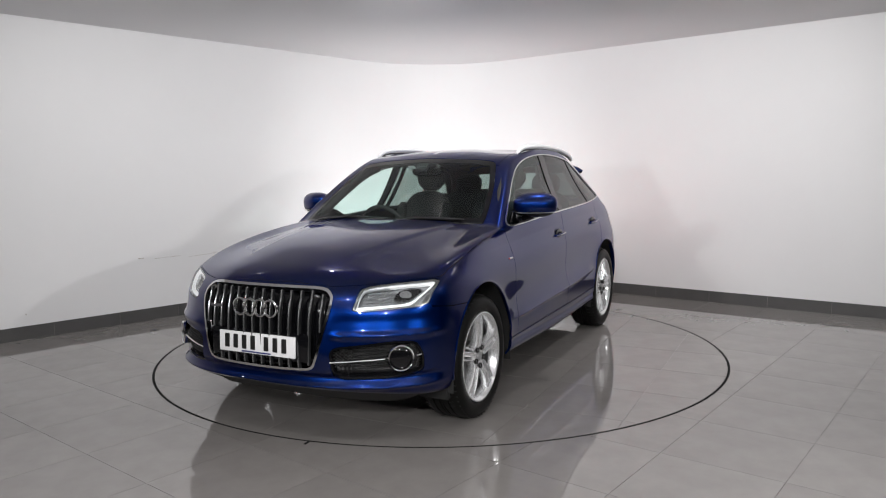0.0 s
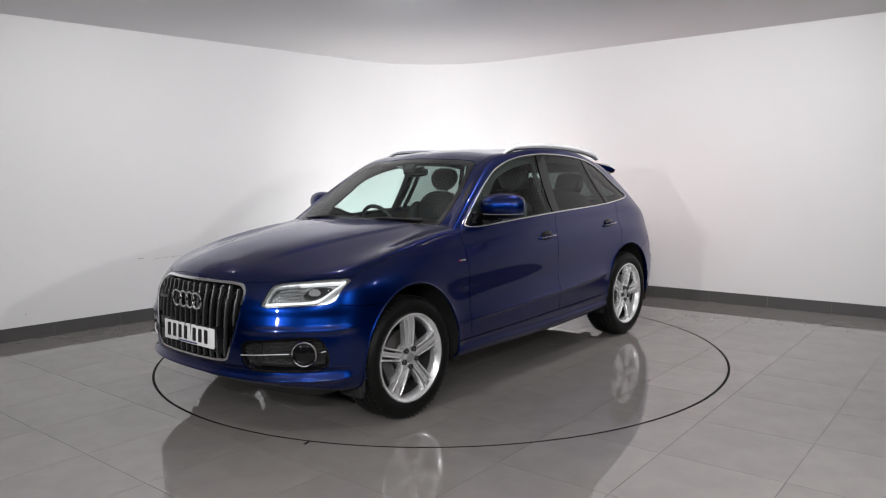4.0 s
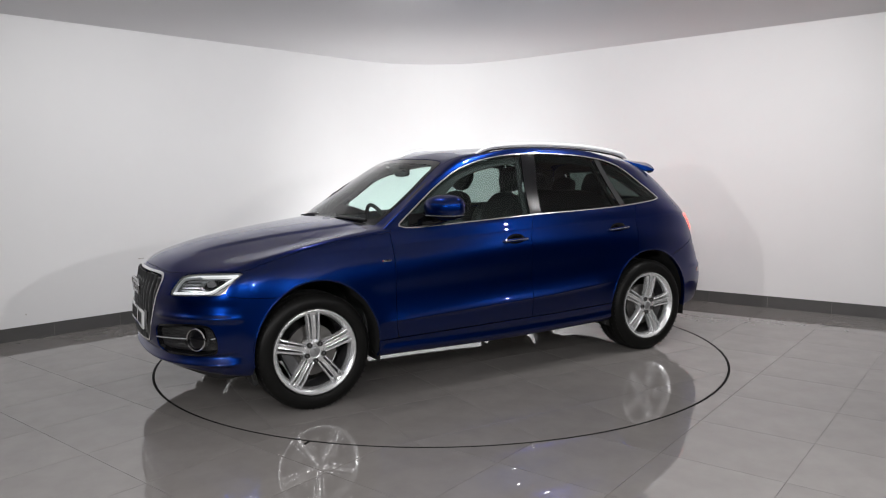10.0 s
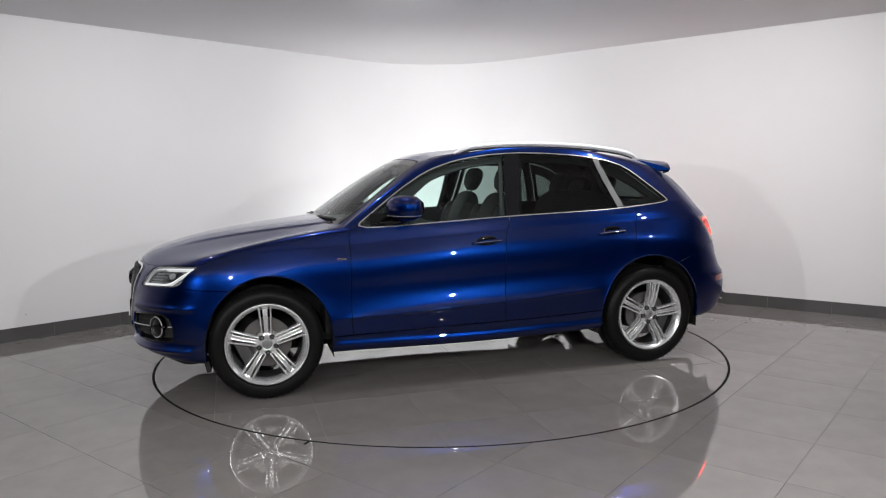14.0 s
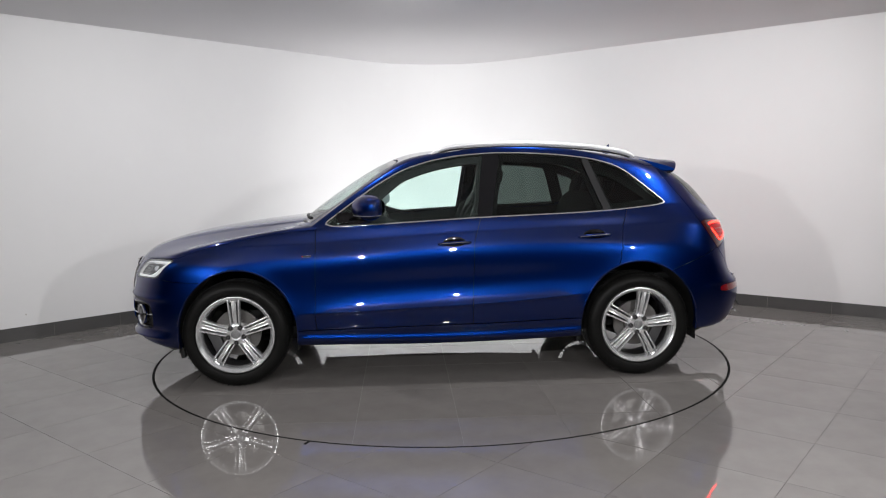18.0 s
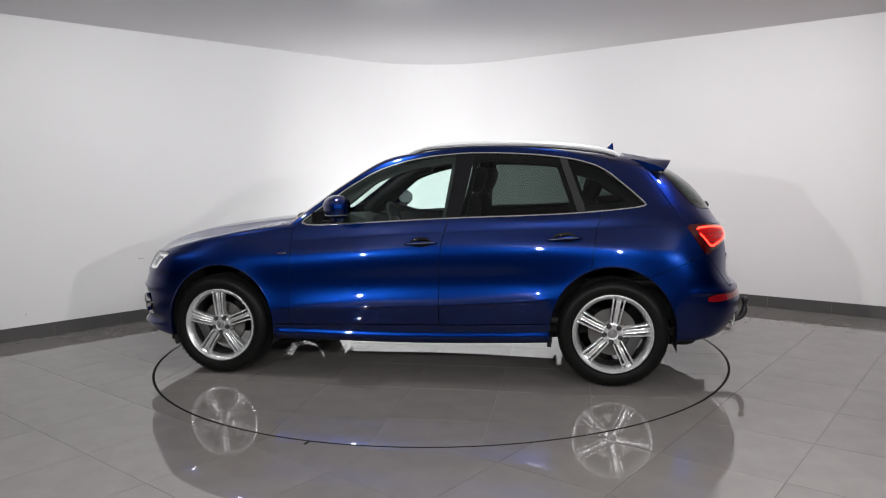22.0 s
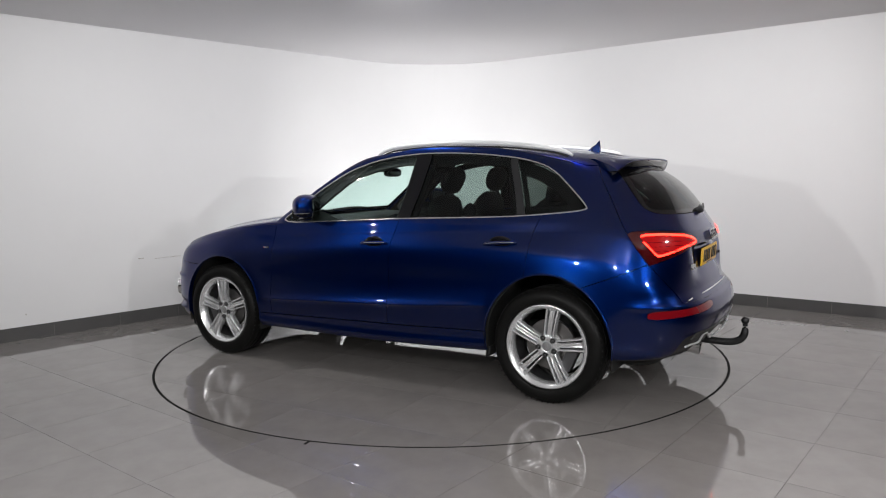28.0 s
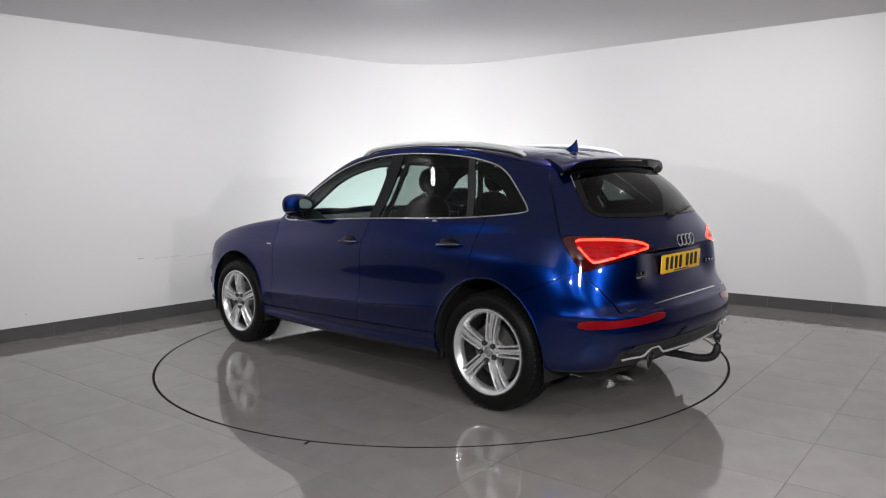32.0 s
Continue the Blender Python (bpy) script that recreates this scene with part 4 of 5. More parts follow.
# ---- lamps, grille and bumpers ----
def build_front():
    nose = PARTS["nose"]
    # grille: bright frame, black throat and upright bars
    s = PARTS["grille"]
    d = distance(GRILLE, *YZ(s))
    throat, frame_ = s.split(d + 0.0125)
    grille = sheet_part("grille", frame_.moved(0.008).both(), CHROME, nose, "chrome framed single-piece grille", 0.035)
    sheet_part("grille_throat", throat.moved(-0.045).both(), GLOSS_BLACK, grille, "black grille backing", 0)
    count = 14
    for k in range(count):
        y = -0.385 + 0.77 * k / (count - 1)
        half_at = lambda z: line_at([(.42, .300), (.455, .335), (.60, .378), (.76, .412), (.815, .405), (.84, .375), (.86, .30)], z)
        zs = [z for z in np.linspace(.442, .842, 26) if abs(y) < half_at(z)]
        if len(zs) < 3:
            continue
        path = [(surface_x(y, z) - 0.006, y, z) for z in zs]
        path = [(np.mean([q[0] for q in path[max(0, i - 3):i + 4]]), p[1], p[2]) for i, p in enumerate(path)]
        bar = part("grille_bar", tube(bmesh.new(), path, 0.0085, 8, 1.6), GREY_TRIM, grille)
        tip = tube(bmesh.new(), [(p[0] + 0.008 - 0.010 * max(0, (p[2] - .80) / .04), p[1], p[2]) for p in path], 0.0058, 8)
        part("grille_bar_edge", tip, GRILLE_BAR, bar, "satin silver bar front")
    # four linked rings, drawn as plain shapes
    for k in range(4):
        bm = bmesh.new()
        ring = [(2.296, -0.1035 + 0.069 * k + 0.044 * math.cos(a), 0.746 + 0.044 * math.sin(a)) for a in np.linspace(0, 2 * math.pi, 41)]
        tube(bm, ring, 0.0068, 8, 1.0, False)
        part("ring", bm, CHROME, grille, "chrome ring emblem")
    small = block((0.006, 0.085, 0.016), pose(2.268, -0.30, 0.735), 0.003)
    part("grille_badge", small, DARK_SILVER, grille, "small grey badge")
    # corner intakes with mesh, blade and fog lamp
    for side in (1, -1):
        flip = (lambda sh: sh) if side == 1 else (lambda sh: sh.mirrored())
        s = PARTS["duct"]
        edge, well = s.split(-(distance(DUCT, *FRONT_WRAP(s)) + 0.012))
        intake = sheet_part("air_intake", flip(edge.moved(-0.006)), GLOSS_BLACK, nose, "gloss black intake frame", 0.05)
        sheet_part("intake_backing", flip(well.moved(-0.055)), UNDERBODY, intake, "black backing", 0)
        # honeycomb mesh
        bm = bmesh.new()
        for i, z in enumerate(np.arange(.405, .58, .0165)):
            for w in np.arange(-1.79 + (i % 2) * 0.011, -1.13, .022):
                if distance(DUCT, np.array([w]), np.array([z]))[0] > -0.014:
                    continue
                q = s.p[np.argmin((s.p[:, 1] - s.p[:, 0] - w) ** 2 + (s.p[:, 2] - z) ** 2)]
                n = s.n[np.argmin((s.p[:, 1] - s.p[:, 0] - w) ** 2 + (s.p[:, 2] - z) ** 2)]
                c = Vector(q) - Vector(n) * 0.03
                m = Matrix.Translation((c.x, c.y * side, c.z)) @ Vector((n[0], n[1] * side, n[2])).to_track_quat("Z", "Y").to_matrix().to_4x4()
                ring = [bm.verts.new(m @ Vector((0.0120 * math.cos(a), 0.0105 * math.sin(a), 0))) for a in np.linspace(0, 2 * math.pi, 6, endpoint=False)]
                hole = [bm.verts.new(m @ Vector((0.0085 * math.cos(a), 0.0075 * math.sin(a), 0.002))) for a in np.linspace(0, 2 * math.pi, 6, endpoint=False)]
                deep = [bm.verts.new(m @ Vector((0.0085 * math.cos(a), 0.0075 * math.sin(a), -0.012))) for a in np.linspace(0, 2 * math.pi, 6, endpoint=False)]
                for k in range(6):
                    bm.faces.new((ring[k], ring[(k + 1) % 6], hole[(k + 1) % 6], hole[k]))
                    bm.faces.new((hole[k], hole[(k + 1) % 6], deep[(k + 1) % 6], deep[k]))
        part("intake_mesh", bm, BLACK_PLASTIC, intake, "black honeycomb mesh", False)
        c = Vector((2.075, 0.768 * side, 0.497))
        aim = Vector((0.80, 0.60 * side, 0.0)).normalized()
        m = Matrix.Translation(c) @ aim.to_track_quat("Z", "Y").to_matrix().to_4x4()
        fog = part("fog_lamp", lathe(bmesh.new(), [(0.052, -0.05), (0.068, -0.03), (0.070, 0.004), (0.066, 0.010), (0.061, 0.007), (0.058, -0.004)], m, 40), CHROME, intake, "chrome ringed fog lamp")
        part("fog_lens", lathe(bmesh.new(), [(0.058, -0.004), (0.042, 0.003), (0.022, 0.006), (0, 0.007)], m, 32), GLOSS_BLACK, fog, "dark fog lamp glass")
        blade = [(surface_x(y, z) - 0.004, y * side, z) for y, z in ((.44, .478), (.50, .482), (.57, .487), (.64, .492), (.70, .496))]
        part("intake_blade", tube(bmesh.new(), curve_path(blade, 16), 0.0042, 8, 0.8), SATIN_SILVER, intake, "satin silver blade")
        tip = [(surface_x(.825, .502) - 0.004, .825 * side, .502), (surface_x(.84, .505) - 0.003, .838 * side, .505)]
        part("intake_blade", tube(bmesh.new(), tip, 0.004, 8, 0.8), SATIN_SILVER, intake, "satin silver blade")
    part("plate_carrier", block((.030, .66, .150), pose(2.268, 0, .545), .012), GLOSS_BLACK, grille, "black plate carrier")
    # number plate
    plate(nose, 2.293, 0.548, PLATE_WHITE, 1, "white front plate with black marks")


def plate(parent, x, z, face, way, label):
    """Plate with a row of dark marks and a thin strip."""
    m = pose(x, 0, z, 0, -3 * way, 0 if way == 1 else 180)
    holder = part("number_plate", block((0.012, 0.522, 0.114), m, 0.006), face, parent, label)
    width, gap = 0.030, 0.060
    starts = [-0.205 + gap * k for k in range(4)] + [-0.205 + gap * 4 + 0.032 + gap * k for k in range(3)]
    for y in starts:
        part("plate_bar", block((0.003, width, 0.076), m @ pose(0.0072, y + width / 2 - 0.012, 0.004), 0.004), PLATE_INK, holder, "black mark")
    part("plate_strip", block((0.002, 0.20, 0.008), m @ pose(0.0068, 0.0, -0.047), 0.001), PLATE_BLUE, holder, "thin blue strip")


def build_headlights():
    s = PARTS["lamp"]
    for side in (1, -1):
        flip = (lambda sh: sh) if side == 1 else (lambda sh: sh.mirrored())
        d = distance(HEADLIGHT, *FRONT_WRAP(s))
        light = tagged(empty_part("headlight", CAR), "clear headlight with lit running light")
        w, z = FRONT_WRAP(s)
        sheet_part("lens", flip(s), LENS, light, "clear lens", 0.004)
        sheet_part("housing", flip(s.split(d)[0].moved(-0.045)), LAMP_BEZEL, light, "dark grey lamp housing", 0)
        rim = s.split(-(d + 0.009))[0]
        sheet_part("lamp_bezel", flip(rim.moved(-0.005)), LAMP_BEZEL, light, "dark grey bezel", 0.05)
        # running light: along the top, back down a slant and along the bottom
        stroke = along([(-1.52, .853), (-1.30, .861), (-1.16, .866), (-.985, .871), (-1.03, .850), (-1.16, .790), (-1.20, .776), (-1.26, .766), (-1.45, .760), (-1.61, .754)], w, z)
        band = s.split(stroke - 0.0044 - 0.0035 * smoothstep(.80, .76, z))[0]
        sheet_part("running_light", flip(band.moved(-0.012)), WHITE_GLOW, light, "lit white light strip", 0.02)
        inner = along([(-1.60, .760), (-1.565, .815), (-1.53, .842), (-1.46, .850), (-1.34, .856)], w, z)
        sheet_part("light_guide", flip(s.split(inner - 0.0040)[0].moved(-0.012)), SATIN_SILVER, light, "bright light guide", 0.015)
        # dark projector panel between the ribs and the slant
        dark = distance(outline([(-1.335, .795), (-1.21, .793), (-1.085, .845), (-1.12, .855), (-1.27, .850)], 1), w, z)
        sheet_part("projector_panel", flip(s.split(dark)[0].moved(-0.030)), GLOSS_BLACK, light, "black projector panel", 0.012)
        ring = distance(outline([(-1.262, .806), (-1.196, .806), (-1.180, .825), (-1.205, .843), (-1.255, .843), (-1.282, .825)], 2), w, z)
        sheet_part("projector", flip(s.split(ring)[0].moved(-0.024)), CHROME, light, "round projector lens", 0.01)
        for k in range(4):
            rib = along([(-1.545 + .012 * k, .776 + .019 * k), (-1.345 - .004 * k, .782 + .019 * k)], w, z)
            sheet_part("reflector_rib", flip(s.split(rib - 0.0048)[0].moved(-0.030)), REFLECTOR, light, "", 0.014)


def along(points, u, v):
    """Distance of the points (u, v) from an open line."""
    best = np.full(u.shape, 1e9)
    for (ax, ay), (bx, by) in zip(points, points[1:]):
        dx, dy = bx - ax, by - ay
        k = np.clip(((u - ax) * dx + (v - ay) * dy) / (dx * dx + dy * dy), 0, 1)
        best = np.minimum(best, np.hypot(u - ax - k * dx, v - ay - k * dy))
    return best


def surface_y(x, z):
    d = (SKIN_POINTS[:, 0] - x) ** 2 + (SKIN_POINTS[:, 2] - z) ** 2
    return float(SKIN_POINTS[np.argmin(d), 1])


def empty_part(name, parent):
    ob = new(name)
    ob.empty_display_size = 0.05
    ob.parent = parent
    return ob


def build_rear():
    boot, bumper = PARTS["boot"], PARTS["tail_bumper"]
    s = PARTS["tail"]
    for side in (1, -1):
        flip = (lambda sh: sh) if side == 1 else (lambda sh: sh.mirrored())
        light = sheet_part("tail_light", flip(s), DARK_RED_LENS, boot, "red tail light with lit strip", 0.02)
        over = s.moved(0.0025)
        inner = outline([(.095, 1.064), (.33, 1.067), (.60, 1.050), (.735, 1.024), (.765, 1.002), (.60, .988), (.30, .944), (.245, .940), (.185, .988)], 2)
        red = over.split(distance(inner, *REAR_WRAP(over)))[0]
        red = red.moved(-0.0010)
        sheet_part("tail_lens", flip(red), LIT_RED_LENS, light, "red lens", 0)
        dd = distance(inner, *REAR_WRAP(over))
        band = over.split(np.abs(dd) - 0.0060)[0]
        w, z = REAR_WRAP(band)
        # the strip is open at its outer upper end
        band = band.split(-(np.maximum(np.abs(w - 0.118) - 0.035, np.abs(z - 1.040) - 0.014)))[0]
        for k in range(3):
            w, z = REAR_WRAP(red)
            rib = red.split(np.abs(z - (.968 + .026 * k)) - .0035)[0]
            sheet_part("lens_rib", flip(rib.moved(.0012)), RED_LENS, light, "darker red lens rib", 0)
        sheet_part("light_strip", flip(band), RED_GLOW, light, "glowing red light strip", 0.003)
        refl = sheet_part("rear_reflector", flip(PARTS["reflector"].moved(0.002)), RED_LENS, bumper, "red bumper reflector", 0.01)
    # dark valance with a silver line, tail pipes
    diff = sheet_part("diffuser", PARTS["diffuser"].moved(-0.004).both(), BLACK_PLASTIC, bumper, "dark grey lower valance", 0.03)
    over = lambda y: .404 - .012 * (1 - min(1, abs(y) / .40)) + .038 * smoothstep(.375, .425, abs(y)) * smoothstep(.565, .475, abs(y))
    line = [(surface_x(y, .42, False) - 0.008, y, over(y)) for y in np.linspace(-.71, .71, 91)]
    line = [(np.mean([q[0] for q in line[max(0, i - 4):i + 5]]), p[1], p[2]) for i, p in enumerate(line)]
    part("diffuser_trim", tube(bmesh.new(), line, 0.0062, 8, 1.0), SATIN_SILVER, diff, "satin silver trim line")
    rim = [(surface_x(y, .475, False) - 0.003, y, .474 - .03 * smoothstep(.60, .72, abs(y))) for y in np.linspace(-.70, .70, 71)]
    rim = [(np.mean([q[0] for q in rim[max(0, i - 4):i + 5]]), p[1], p[2]) for i, p in enumerate(rim)]
    part("valance_rim", tube(bmesh.new(), rim, 0.0055, 8, 1.0), GREY_TRIM, diff, "dark grey valance rim")
    for y in (0.47, -0.47):
        m = Matrix.Translation((-2.185, y, 0.375)) @ Vector((-1, 0, -0.12)).to_track_quat("Z", "Y").to_matrix().to_4x4() @ Matrix.Diagonal((0.72, 1.15, 1, 1))
        part("exhaust_tip", lathe(bmesh.new(), [(0.050, -0.20), (0.050, 0.05), (0.0515, 0.055), (0.046, 0.056), (0.045, 0.02), (0.044, -0.15), (0, -0.15)], m, 32), CHROME, bumper, "chrome tail pipe")
    # loading edge strip, plate, rings and model badges
    strip = [(surface_x(y, .70, False) - 0.010, y, .690 - .022 * (abs(y) / .7) ** 2) for y in np.linspace(-.66, .66, 41)]
    strip = [(np.mean([q[0] for q in strip[max(0, i - 4):i + 5]]), p[1], p[2]) for i, p in enumerate(strip)]
    part("tailgate_strip", tube(bmesh.new(), strip, 0.0042, 8, 1.3), CHROME, boot, "bright strip along the tailgate's lower edge")
    plate(boot, -2.196, 0.888, PLATE_YELLOW, -1, "yellow rear plate with black marks")
    for k in range(4):
        bm = bmesh.new()
        ring = [(-2.222 + 0.007 * math.sin(a), -0.0795 + 0.053 * k + 0.032 * math.cos(a), 1.022 + 0.032 * math.sin(a)) for a in np.linspace(0, 2 * math.pi, 37)]
        tube(bm, ring, 0.005, 8, 1.0, False)
        part("ring", bm, CHROME, boot, "chrome ring emblem")
    for y0, n, w, h in ((.515, 2, .042, .038), (-.40, 3, .030, .026)):
        for k in range(n):
            y = y0 - k * (w + 0.008)
            x = surface_x(abs(y), .855, False)
            part("badge_bar", block((0.006, w, h * (1 if k == 0 else .8)), pose(x - 0.003, y, .855, 0, 0, -14 if y > 0 else 14), 0.004), CHROME, boot, "small chrome badge")
    # spoiler over the rear window: blue blade on a gloss black body with its side fins
    blade, body = bmesh.new(), bmesh.new()
    rows, rows_b = [], []
    for y in np.linspace(-.625, .625, 51):
        k = abs(y) / .625
        back = -1.836 + .080 * k ** 4
        zb = 1.525 - .028 * k ** 2.5 - .044 * max(0, (k - .75) / .25) ** 1.6
        slim = lambda x: .80 + .20 * smoothstep(-1.55, -1.78, x)
        z0, z1 = roof_z(-1.50, abs(y) * .80), roof_z(-1.57, abs(y) * .80)
        top = [(-1.50, z0 + .001), (-1.57, z1 + .003), (-1.70, zb + .4 * max(.012, z1 - zb)), (back + .014, zb + .004), (back, zb - .002)]
        rows.append([blade.verts.new((x, y * slim(x), z)) for x, z in top + [(back + .002, zb - .009), (back + .02, zb - .010), (-1.70, zb - .012), (-1.57, min(z1, zb) - .012)]])
        low = zb - .052 + .022 * k ** 3
        rows_b.append([body.verts.new((x, y * .998 * slim(x), z)) for x, z in ((back + .005, zb - .010), (back + .012, zb - .022), (back + .030, low), (back + .050, low - .004), (-1.72, low + .006), (-1.62, low + .030), (-1.60, zb - .013))])
    for made, sheet in ((blade, rows), (body, rows_b)):
        for a, b in zip(sheet, sheet[1:]):
            for k in range(len(a)):
                made.faces.new((a[k], a[(k + 1) % len(a)], b[(k + 1) % len(a)], b[k]))
        made.faces.new(sheet[0])
        made.faces.new(sheet[-1][::-1])
    spoiler = part("spoiler", blade, PAINT, boot, "", True, 40)
    part("spoiler_body", body, GLOSS_BLACK, spoiler, "gloss black underside and fins", True, 40)
    part("brake_light", block((0.008, 0.34, 0.010), pose(-1.829, 0, 1.510), 0.003), DARK_RED_LENS, spoiler, "dark red high brake light")
    # rear wiper
    arm = [(-2.135, 0.0, 1.175), (-2.142, -0.02, 1.186), (-2.125, -.14, 1.196), (-2.09, -.34, 1.205)]
    wiper = part("rear_wiper", tube(bmesh.new(), curve_path(arm, 18), [0.013 - 0.0004 * i for i in range(18)], 8), BLACK_PLASTIC, boot, "black rear wiper")
    part("wiper_pivot", lathe(bmesh.new(), [(0.024, -0.02), (0.024, 0.016), (0.018, 0.024), (0, 0.026)], Matrix.Translation((-2.128, 0, 1.178)) @ Vector((-1, 0, .45)).to_track_quat("Z", "Y").to_matrix().to_4x4(), 20), BLACK_PLASTIC, wiper)
    # tow bar
    neck = [(-2.10, 0, .30), (-2.18, 0, .30), (-2.28, 0, .298), (-2.37, 0, .305), (-2.42, 0, .335), (-2.435, 0, .38), (-2.435, 0, .43)]
    bar = part("tow_bar", tube(bmesh.new(), curve_path(neck, 26), [.024] * 22 + [.021, .019, .017, .016], 12), BLACK_PLASTIC, CAR, "black swan-neck tow bar")
    part("tow_ball", blob(bmesh.new(), (-2.435, 0, .452), (.025, .025, .025), 2.0, Matrix(), 20, 12), BLACK_PLASTIC, bar, "black tow ball")


def build_side_fittings():
    for side in (1, -1):
        k = 0 if side == 1 else 1
        front, rear = PARTS["fronts"][k], PARTS["rears"][k]
        # handles: dark bowl, bar with a bright strip
        for door, x0, x1, z0, z1 in ((front, .004, -.218, .962, .969), (rear, -.972, -1.196, .993, 1.004)):
            xc, zc = (x0 + x1) / 2, (z0 + z1) / 2
            tilt = math.degrees(math.atan2(z1 - z0, x0 - x1))
            m = pose(xc, (surface_y(xc, zc) - .001) * side, zc, 0, tilt, 0)
            bm = blob(bmesh.new(), (0, 0, 0), (.078, .0085, .044), 2.2, m, 32, 12)
            bowl = part("handle_recess", bm, GLOSS_BLACK, door, "dark handle bowl")
            y0 = surface_y(xc, zc)
            grip = [(x, (y0 + dy) * side, z) for x, dy, z in ((x0, .000, z0 - .004), (x0 - .02, .014, z0), (xc, .032, zc + .004), (x1 + .02, .016, z1 + .002), (x1, .000, z1 - .002))]
            handle = part("door_handle", tube(bmesh.new(), curve_path(grip, 20), [.007 + .005 * math.sin(math.pi * i / 19) for i in range(20)], 10, 1.0), PAINT, door)
            strip = [(p[0], p[1] + .010 * side, p[2] + .001) for p in curve_path(grip, 20)][2:-2]
            part("handle_strip", tube(bmesh.new(), strip, .0032, 6, 0.7), CHROME, handle, "chrome strip")
        # mirror
        def shell(v):
            f, u = v.x / .084, v.y * side / .158
            v.z *= (1 - .20 * max(0, f) ** 1.5) * (1 - .20 * max(0, -u) ** 2 if v.z > 0 else 1 - .10 * abs(u) ** 3)
            v.y *= 1 - .16 * max(0, f) ** 2
            v.x *= 1 - .18 * max(0, u) ** 2
            return v
        m = pose(.486, .930 * side, 1.218, 0, 2, 24 * side)
        bm = blob(bmesh.new(), (0, 0, 0), (.090, .154, .086), 2.7, m, 48, 28, shell)
        inside = m.inverted()
        gone = [f for f in bm.faces if (inside @ f.calc_center_median()).z < -.047 or (inside @ f.calc_center_median()).x < -.076]
        bmesh.ops.delete(bm, geom=gone, context="FACES")
        mirror = part("door_mirror", bm, PAINT, front)
        bm = blob(bmesh.new(), (0, 0, -.002), (.0882, .1522, .0845), 2.7, m, 48, 28, shell)
        part("mirror_base", bm, GLOSS_BLACK, mirror, "black lower housing")
        bm = blob(bmesh.new(), (0, 0, -.050), (.080, .146, .0045), 2.6, m, 40, 10, lambda v: Vector((v.x * (1 - .18 * max(0, v.y * side / .146) ** 2), v.y, v.z)))
        part("mirror_repeater", bm, SATIN_SILVER, mirror, "pale indicator strip")
        part("mirror_glass", blob(bmesh.new(), (-.0862, .004 * side, .002), (.003, .104, .050), 3.2, m, 40, 14), MIRROR, mirror, "mirror glass")
        arm = [(.60, .832 * side, 1.112), (.54, .86 * side, 1.120), (.485, .89 * side, 1.132), (.475, .92 * side, 1.142)]
        part("mirror_arm", tube(bmesh.new(), curve_path(arm, 10), .036, 10, .6), GLOSS_BLACK, mirror, "black mirror foot")
        part("mirror_sail", block((.14, .012, .10), pose(.63, .826 * side, 1.135, -14 * side, 0, 3 * side), .004), GLOSS_BLACK, mirror, "black corner panel")
        # wing badge and side repeater line
        badge = part("wing_badge", block((.060, .005, .012), pose(.905, (surface_y(.905, .893) + .002) * side, .893, 0, 0, 0), .002), CHROME, PARTS["body"], "small chrome wing badge")
        part("badge_chip", block((.006, .006, .010), pose(.934, (surface_y(.936, .893) + .0025) * side, .893, 0, 12, 0), .001), BADGE_RED, badge, "red chip")
        # roof rail
        rail = [(.035, .618 * side, 1.583), (-.02, .620 * side, 1.604), (-.12, .622 * side, 1.625), (-.35, .624 * side, 1.640), (-.60, .624 * side, 1.643), (-.90, .620 * side, 1.632), (-1.15, .612 * side, 1.610), (-1.32, .604 * side, 1.585), (-1.42, .598 * side, 1.562), (-1.455, .596 * side, 1.545)]
        path = [(p[0], p[1], p[2] + .009 * min(1, i / 8, (59 - i) / 8)) for i, p in enumerate(curve_path(rail, 60))]
        bm = tube(bmesh.new(), path, [.010 + .009 * min(1, i / 6, (59 - i) / 6) for i in range(60)], 12, .85)
        rr = part("roof_rail", bm, RAIL_SILVER, CAR, "satin aluminium roof rail")
        foot = [(p[0], p[1] - .004 * side, p[2] - .024) for p in path][3:-3]
        part("rail_foot", tube(bmesh.new(), foot, .005, 8, 1.3), BLACK_PLASTIC, rr, "dark rail foot")
        # arch lips
        for cx, cz, rx, rz in ARCHES:
            pts = []
            for a in np.linspace(-.12, math.pi + .12, 50):
                x, z = cx + (rx + .001) * math.cos(a), cz + (rz + .001) * math.sin(a)
                dd = (SKIN_POINTS[:, 0] - x) ** 2 + (SKIN_POINTS[:, 2] - z) ** 2
                near = SKIN_POINTS[np.argsort(dd)[:4]]
                pts.append((x, float(near[:, 1].mean()) * side, z))
            ys = [np.mean([q[1] for q in pts[max(0, i - 3):i + 4]]) for i in range(len(pts))]
            pts = [(p[0], y - .001 * side, p[2]) for p, y in zip(pts, ys)]
            part("arch_lip", tube(bmesh.new(), pts, .006, 6), PAINT, PARTS["body"])
            bm = bmesh.new()
            rowsA, rowsB = [], []
            for (x, y, z) in [(pts[0][0], pts[0][1], .245)] + pts + [(pts[-1][0], pts[-1][1], .245)]:
                rowsA.append(bm.verts.new((x, y, z)))
                rowsB.append(bm.verts.new((cx + (x - cx) * 1.02, .52 * side, cz + (z - cz) * 1.02)))
            for i in range(len(rowsA) - 1):
                bm.faces.new((rowsA[i], rowsA[i + 1], rowsB[i + 1], rowsB[i]))
            bm.faces.new(rowsB)
            part("arch_liner", bm, UNDERBODY, CAR, "black wheel arch liner", False)
